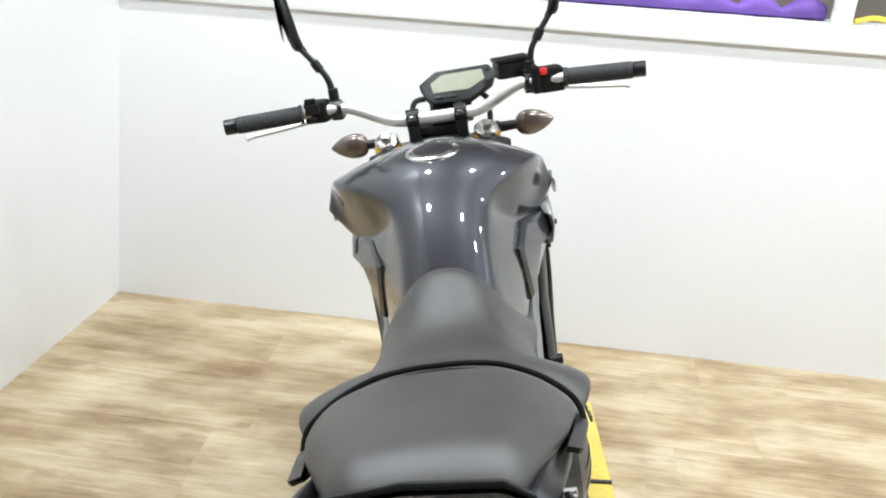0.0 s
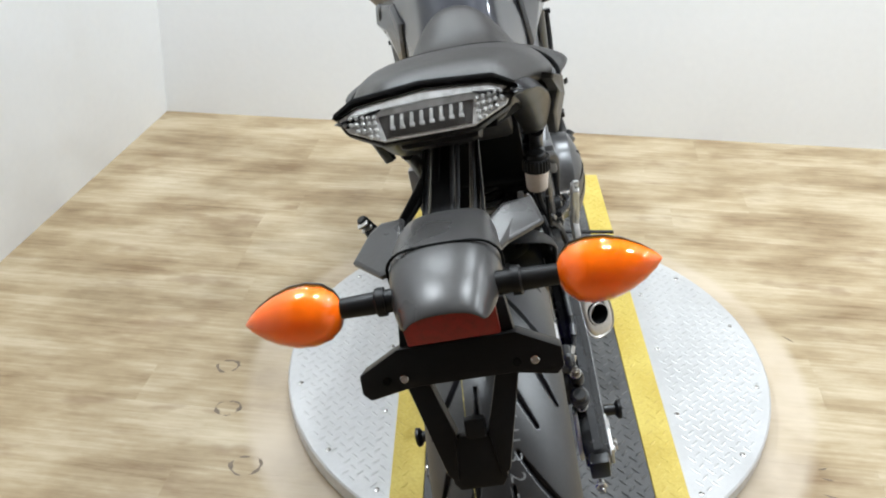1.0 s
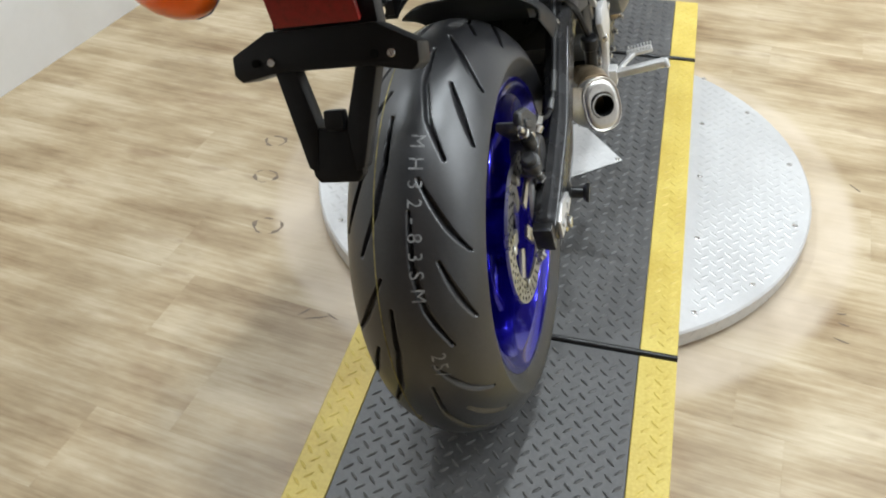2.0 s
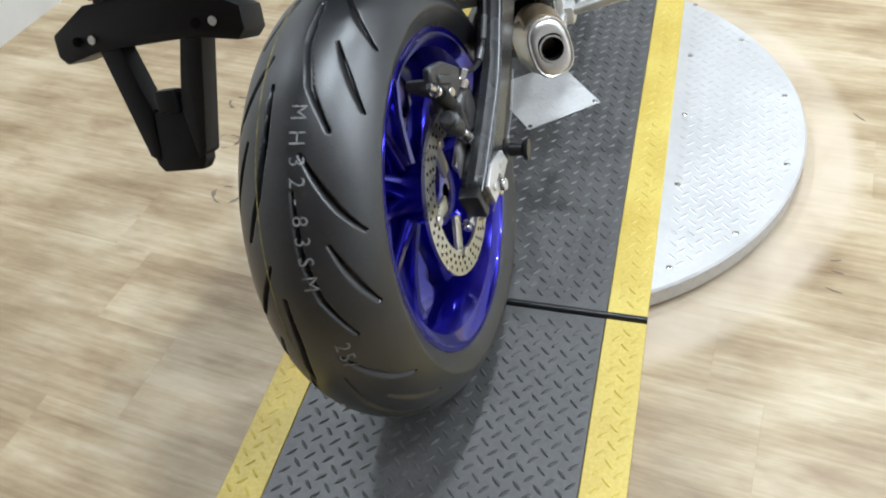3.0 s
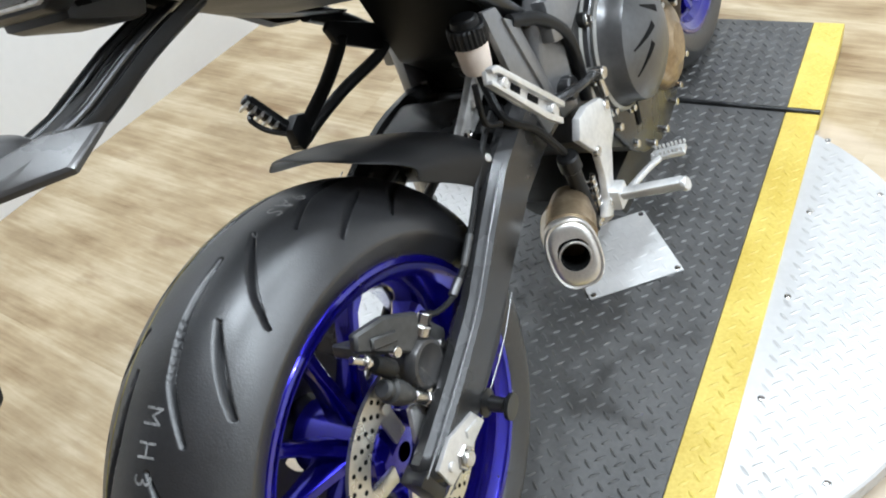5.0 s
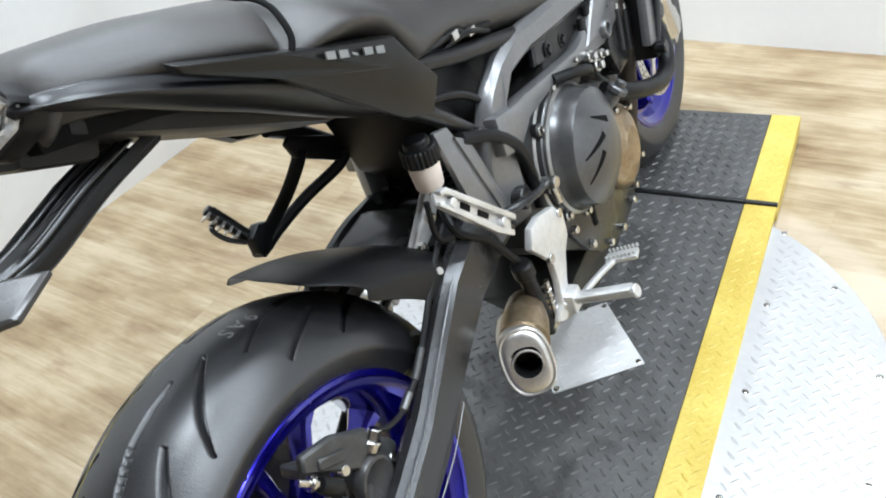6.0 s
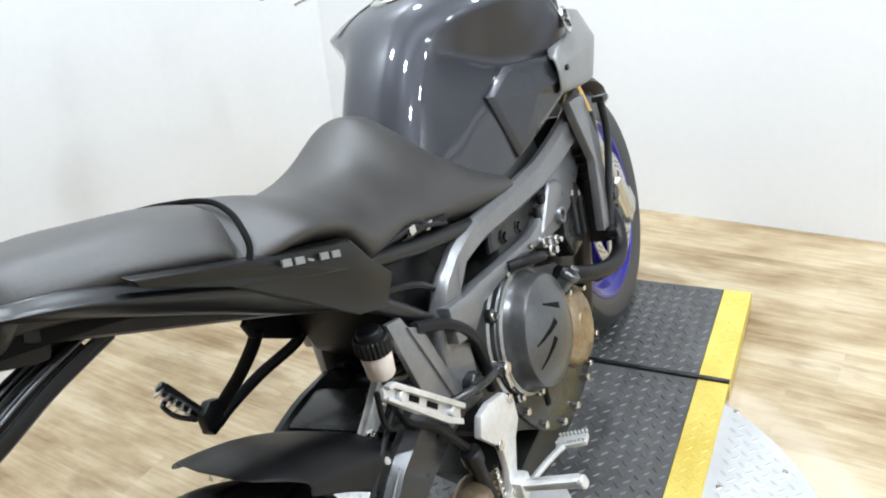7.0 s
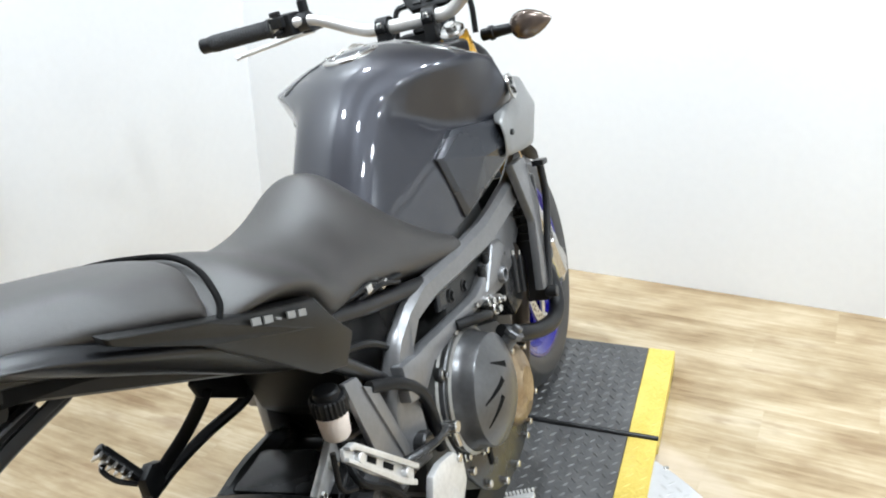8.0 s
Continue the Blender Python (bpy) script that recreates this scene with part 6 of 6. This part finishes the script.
muf = part("silencer", moved(loft([[(x, y * 1.0, z) for y, z in oval(a, b)] for x, a, b in ((-0.20, 0.030, 0.045), (-0.15, 0.046, 0.062), (-0.09, 0.050, 0.068), (-0.03, 0.048, 0.067), (-0.012, 0.047, 0.066))], True, False), frameM), M_EXHAUST, bike, "short stubby steel silencer with an oval end")
part("silencer_cap", moved(loft([[(x, y, z) for y, z in oval(a, b)] for x, a, b in ((-0.020, 0.0495, 0.0685), (-0.006, 0.050, 0.069), (-0.002, 0.047, 0.066), (-0.004, 0.043, 0.062), (0.0, 0.040, 0.058), (0.002, 0.034, 0.050), (0.001, 0.030, 0.032))], True, False), frameM), M_EXHAUST, muf, "brushed steel end cap")
part("outlet_pipe", moved(lathe([(-0.06, 0.0), (-0.06, 0.024), (0.004, 0.0245), (0.006, 0.0265), (0.006, 0.029), (0.002, 0.0305), (-0.004, 0.0305)], 32, (0, 0, -0.002)), frameM), M_HOLE, muf, "dark outlet")
part("outlet_ring", moved(lathe([(0.003, 0.0265), (0.0075, 0.027), (0.0075, 0.0295), (0.003, 0.0305)], 32, (0, 0, -0.002)), frameM), M_EXHAUST, muf)
part("exhaust_shield", merge(tube([(0.09, 0.48, 0.31), (0.115, 0.44, 0.335), (0.140, 0.39, 0.350), (0.155, 0.350, 0.352)], 0.03, 16, radii=[0.022, 0.028, 0.034, 0.036]), tube([(0.02, 0.80, 0.14), (0.04, 0.66, 0.16), (0.07, 0.52, 0.26), (0.09, 0.45, 0.30)], 0.030, 16)), M_BRONZE, bike, "heat stained exhaust pipe")

# right foot controls
foot = part("footrest_bracket", prism([(0.434, 0.446), (0.452, 0.470), (0.484, 0.470), (0.530, 0.455), (0.552, 0.430), (0.546, 0.395), (0.522, 0.378), (0.500, 0.345), (0.486, 0.312), (0.462, 0.296), (0.440, 0.310), (0.462, 0.326), (0.474, 0.360), (0.476, 0.396)], 0.154, 0.166, 0.0035), M_ALU, bike, "bare aluminium footrest bracket")
part("bracket_upper", merge(prism([(0.292, 0.634), (0.306, 0.631), (0.364, 0.573), (0.427, 0.509), (0.414, 0.489), (0.382, 0.518), (0.333, 0.566), (0.287, 0.620)], 0.152, 0.158, 0.002), prism([(0.294, 0.636), (0.308, 0.633), (0.429, 0.511), (0.424, 0.505), (0.304, 0.626), (0.294, 0.630)], 0.156, 0.166, 0.0015), prism([(0.287, 0.620), (0.290, 0.624), (0.386, 0.522), (0.416, 0.495), (0.412, 0.488), (0.380, 0.515)], 0.156, 0.164, 0.0015), rod((0.156, 0.312, 0.608), (0.166, 0.312, 0.608), 0.007, 12), rod((0.156, 0.398, 0.520), (0.166, 0.398, 0.520), 0.007, 12)), M_ALU, bike, "bare aluminium upper bracket with slots")
part("bracket_slot", box((0.1583, 0.338, 0.585), (0.002, 0.022, 0.008), (-46, 0, 0), 0.0005), M_HOLE, bike)
part("bracket_slot", box((0.1583, 0.368, 0.553), (0.002, 0.026, 0.008), (-46, 0, 0), 0.0005), M_HOLE, bike)
peg = part("footrest", merge(rod((0.165, 0.482, 0.318), (0.272, 0.480, 0.338), 0.0085, 14, 0.0085), box((0.222, 0.481, 0.333), (0.095, 0.019, 0.008), (0, -11, 0), 0.003), box((0.170, 0.484, 0.318), (0.022, 0.034, 0.034), (0, 0, 0), 0.006)), M_ALU, bike, "silver folding footrest")
part("footrest_tip", rod((0.270, 0.480, 0.337), (0.277, 0.480, 0.339), 0.0105, 14), M_ALU, peg)
pedal = part("brake_pedal", tube([(0.166, 0.490, 0.300), (0.174, 0.53, 0.300), (0.188, 0.565, 0.305), (0.200, 0.588, 0.308)], 0.0095, 10, flat=0.6), M_ALU, bike, "silver brake pedal")
part("pedal_pad", merge(box((0.214, 0.597, 0.312), (0.052, 0.024, 0.008), (0, -8, 8), 0.003), *[box((0.192 + 0.0062 * k, 0.587 + 0.0009 * k + e, 0.3155 + 0.0009 * k), (0.0034, 0.004, 0.006), (0, -8, 8), 0.0008) for k in range(8) for e in (0, 0.020)]), M_ALU, pedal, "broad toothed pedal pad")
part("master_cylinder", merge(rod((0.138, 0.448, 0.300), (0.140, 0.436, 0.400), 0.012, 14), rod((0.140, 0.436, 0.400), (0.141, 0.432, 0.425), 0.016, 14), rod((0.138, 0.450, 0.28), (0.138, 0.448, 0.30), 0.007, 10)), M_BLACK, bike, "black rear brake master cylinder")
part("return_spring", tube([(0.150 + 0.006 * math.cos(k * 0.9), 0.460 + 0.006 * math.sin(k * 0.9), 0.30 + 0.0016 * k) for k in range(45)], 0.0014, 6, 1), M_STEEL, bike)
part("pedal_rod", tube([(0.138, 0.450, 0.285), (0.150, 0.455, 0.30), (0.152, 0.462, 0.37)], 0.004, 8), M_STEEL, bike)
for y, z in ((0.538, 0.438), (0.474, 0.402), (0.470, 0.318)):
    part("heel_bolt", rod((0.160, y, z), (0.169, y, z), 0.008, 12), M_STEEL, bike)
part("linkage_rod", tube([(0.13, 0.44, 0.50), (0.155, 0.50, 0.492), (0.15, 0.565, 0.475)], 0.0065, 10), M_SWING, bike, "grey link rod")
part("linkage_joint", merge(rod((0.14, 0.565, 0.475), (0.166, 0.565, 0.475), 0.010, 12), rod((0.15, 0.575, 0.47), (0.15, 0.58, 0.43), 0.006, 10)), M_STEEL, bike)
# cast linkage between the reservoir and the arm
for pts in ([(0.40, 0.585), (0.36, 0.560), (0.315, 0.535), (0.325, 0.515), (0.375, 0.530), (0.415, 0.560)],):
    part("linkage_plate", prism(pts, 0.060, 0.072, 0.003), M_ALU, bike, "bare aluminium linkage casting")
for y, z in ((0.33, 0.53), (0.37, 0.552), (0.40, 0.572)):
    part("linkage_bolt", merge(rod((0.070, y, z), (0.080, y, z), 0.008, 6), rod((0.079, y, z), (0.083, y, z), 0.005, 10)), M_STEEL, bike)
# fluid reservoir on its bracket
res = part("fluid_reservoir", lathe([(0, 0), (0, 0.016), (0.004, 0.0188), (0.036, 0.0212), (0.038, 0.0212), (0.038, 0)], 28, (0.098, 0.370, 0.598), (0.10, -0.02, 1)), M_WHITEP, bike, "milky white brake fluid reservoir with a black cap")
RES = Matrix.Translation((0.098, 0.370, 0.600)) @ Vector((0.10, -0.02, 1)).normalized().to_track_quat("X", "Z").to_matrix().to_4x4()
cap_rows = [[(x, (r - (0.0016 if k % 2 else 0)) * math.cos(2 * math.pi * k / 48), (r - (0.0016 if k % 2 else 0)) * math.sin(2 * math.pi * k / 48)) for k in range(48)] for x, r in ((0.036, 0.022), (0.037, 0.0245), (0.057, 0.0245), (0.060, 0.0225))]
cap_rows += [[(x, r * math.cos(2 * math.pi * k / 48), r * math.sin(2 * math.pi * k / 48)) for k in range(48)] for x, r in ((0.060, 0.018), (0.068, 0.017), (0.070, 0.0145), (0.0705, 0.004))]
part("reservoir_cap", moved(loft(cap_rows, True), RES), M_BLACK, res, "ribbed black screw cap", angle=30)
part("reservoir_hose", merge(tube([(0.098, 0.371, 0.600), (0.100, 0.370, 0.565), (0.115, 0.362, 0.53), (0.128, 0.40, 0.49), (0.139, 0.432, 0.43)], 0.006, 8), tube([(0.112, 0.33, 0.60), (0.110, 0.325, 0.55), (0.118, 0.345, 0.535)], 0.004, 8)), M_BLACK, bike, "black fluid hose")
part("pivot_cover", merge(prism([(0.385, 0.665), (0.420, 0.655), (0.478, 0.50), (0.470, 0.455), (0.440, 0.455), (0.405, 0.55)], 0.112, 0.122, 0.004), prism([(0.42, 0.64), (0.45, 0.62), (0.485, 0.50), (0.47, 0.48)], 0.119, 0.126, 0.003)), M_FRAME, bike, "grey pivot cover plate")
part("breather_hose", tube([(0.120, 0.44, 0.625), (0.135, 0.49, 0.600), (0.140, 0.535, 0.555), (0.135, 0.555, 0.50), (0.13, 0.56, 0.44)], 0.0095, 12), M_BLACK, bike, "black rubber hose loop")

# left passenger footrest and side stand
pb = part("passenger_bracket", merge(
    tube([(-0.085, 0.372, 0.672), (-0.100, 0.366, 0.650), (-0.130, 0.350, 0.614), (-0.160, 0.325, 0.582), (-0.170, 0.308, 0.568)], 0.010, 10, flat=0.55),
    tube([(-0.085, 0.455, 0.620), (-0.100, 0.440, 0.604), (-0.130, 0.385, 0.590), (-0.158, 0.335, 0.570), (-0.168, 0.305, 0.558)], 0.009, 10, flat=0.55),
    prism([(0.355, 0.690), (0.368, 0.696), (0.470, 0.640), (0.470, 0.612), (0.440, 0.614), (0.362, 0.665)], -0.096, -0.086, 0.003),
    prism([(0.284, 0.588), (0.306, 0.598), (0.326, 0.590), (0.318, 0.562), (0.298, 0.550), (0.282, 0.562)], -0.178, -0.160, 0.004),
    rod((-0.182, 0.292, 0.558), (-0.160, 0.292, 0.558), 0.007, 8)), M_BLACK, bike, "black passenger footrest bracket with two struts")
part("passenger_footrest", merge(rod((-0.176, 0.294, 0.580), (-0.203, 0.273, 0.648), 0.010, 12, 0.0085), box((-0.190, 0.284, 0.614), (0.020, 0.014, 0.066), (17, -22, 0), 0.004)), M_SATIN, pb, "folded black passenger footrest")
part("footrest_pad", merge(*[box((-0.183 - 0.0042 * k, 0.279 - 0.0035 * k, 0.598 + 0.0105 * k), (0.020, 0.010, 0.004), (17, -22, 0), 0.001) for k in range(5)]), M_EXHAUST, pb, "worn silver teeth of the footrest")
part("footrest_loop", tube([(-0.172, 0.280, 0.585), (-0.182, 0.262, 0.604), (-0.194, 0.258, 0.622), (-0.198, 0.268, 0.626)], 0.004, 8), M_SATIN, pb)
part("side_stand", merge(tube([(-0.12, 0.62, 0.27), (-0.17, 0.60, 0.17), (-0.222, 0.575, 0.055)], 0.012, 12), box((-0.235, 0.572, 0.058), (0.06, 0.06, 0.008), (0, -11.8, 0), 0.003)), M_SATIN, bike, "black side stand holding the bike")
part("left_engine_cover", lathe([(0.110, 0), (0.110, 0.105), (0.140, 0.103), (0.165, 0.085), (0.172, 0.05), (0.172, 0)], 48, (0, 0.80, 0.43), (-1, 0, 0)), M_COVER, bike, "dark left engine cover")
part("left_footrest", merge(rod((-0.15, 0.48, 0.315), (-0.272, 0.48, 0.337), 0.011, 12), prism([(0.47, 0.33), (0.52, 0.39), (0.56, 0.43), (0.51, 0.458), (0.46, 0.375), (0.455, 0.30)], -0.160, -0.148, 0.004)), M_ALU, bike, "silver footrest on its bracket")

# ---------------------------------------------------------------- marks and planks of the floor
M_SCUFF = material("grey_floor_scuff", (0.16, 0.12, 0.085), 0.6, vary=0.3, scale=60)


def scuff_ring(x, y, r, turn):
    """A broken, uneven ring left on the vinyl by a removed foot."""
    verts, faces = [], []
    for k in range(40):
        a = 2 * math.pi * k / 40 + turn
        wid = 0.0038 * max(0, 0.5 + 0.5 * math.sin(2.3 * a + x * 9) + 0.45 * math.sin(5.1 * a + y * 20))
        rr = r * (1 + 0.05 * math.sin(3 * a) + 0.02 * math.sin(11 * a))
        for q in (rr - wid, rr + wid):
            verts.append((x + 1.1 * q * math.cos(a), y + 0.9 * q * math.sin(a), FLOOR + 0.0005))
    for k in range(40):
        a, b = 2 * k, 2 * ((k + 1) % 40)
        faces.append((a, a + 1, b + 1, b))
    me = bpy.data.meshes.new("floor_stain")
    me.from_pydata(verts, [], faces)
    me.materials.append(M_SCUFF)
    return tagged(new("floor_stain", me), "broken ring shaped scuff mark on the floor", "stain", "round floor scuffs")


for x, y, r, turn in ((-0.791, 0.556, 0.024, 0.3), (-0.756, 0.41, 0.026, 1.4), (-0.675, 0.235, 0.030, 2.2)):
    scuff_ring(x, y, r, turn)


def scuff_dash(x, y, length, turn):
    """A short dark scratch, tapering at both ends."""
    pts = [(length * (q - 0.5), 0.0016 * math.sin(math.pi * q) + 0.006 * (q - 0.5) ** 2) for q in np.linspace(0, 1, 9)]
    low = [(a, b - 0.0032 * math.sin(math.pi * (k + 0.3) / 9)) for k, (a, b) in enumerate(pts)]
    ob = mesh_object("floor_stain", prism(pts + low[::-1], 0.0, 0.0006, 0, "z"), M_SCUFF)
    ob.matrix_world = pose(x, y, FLOOR + 0.0001, 0, 0, turn)
    return tagged(ob, "short dark scratch on the vinyl floor", "stain", "floor scratches")


for x, y, length, turn in ((0.645, 0.682, 0.034, -50), (0.575, 0.245, 0.02, 10), (0.575, 0.216, 0.022, -15), (0.567, 0.17, 0.03, -20), (-0.46, -0.01, 0.05, 20), (-0.43, 0.0, 0.03, -25), (-0.49, 0.0, 0.03, 50)):
    scuff_dash(x, y, length, turn)


PW, PL = 0.18, 1.22
plank_bm = box((0, 0, 0), (PL, PW, 0.012), bev=0.00025, seg=1)
plank_mesh = None
random.seed(7)
row = 0
y = RY0
while y < 3.4:
    x = -0.62 + 0.5 * random.random()
    while x < RX1 + 0.05:
        a, b, top = max(x, -0.1), min(x + PL, RX1 + 0.06), min(y + PW, 3.4)
        if b - a > 0.02:
            if b - a > PL - 0.001 and top - y > PW - 0.001:
                if plank_mesh is None:
                    plank_mesh = mesh_object("plank", plank_bm, M_PLANK, 30)
                    ob, plank_mesh = plank_mesh, plank_mesh.data
                else:
                    ob = new("plank", plank_mesh)
            else:
                ob = mesh_object("plank", box((0, 0, 0), (b - a, top - y, 0.012), bev=0.00025, seg=1), M_PLANK, 30)
            ob.parent = floor
            ob.location = ((a + b) / 2, (y + top) / 2, FLOOR - 0.006)
        x += PL
    y += PW
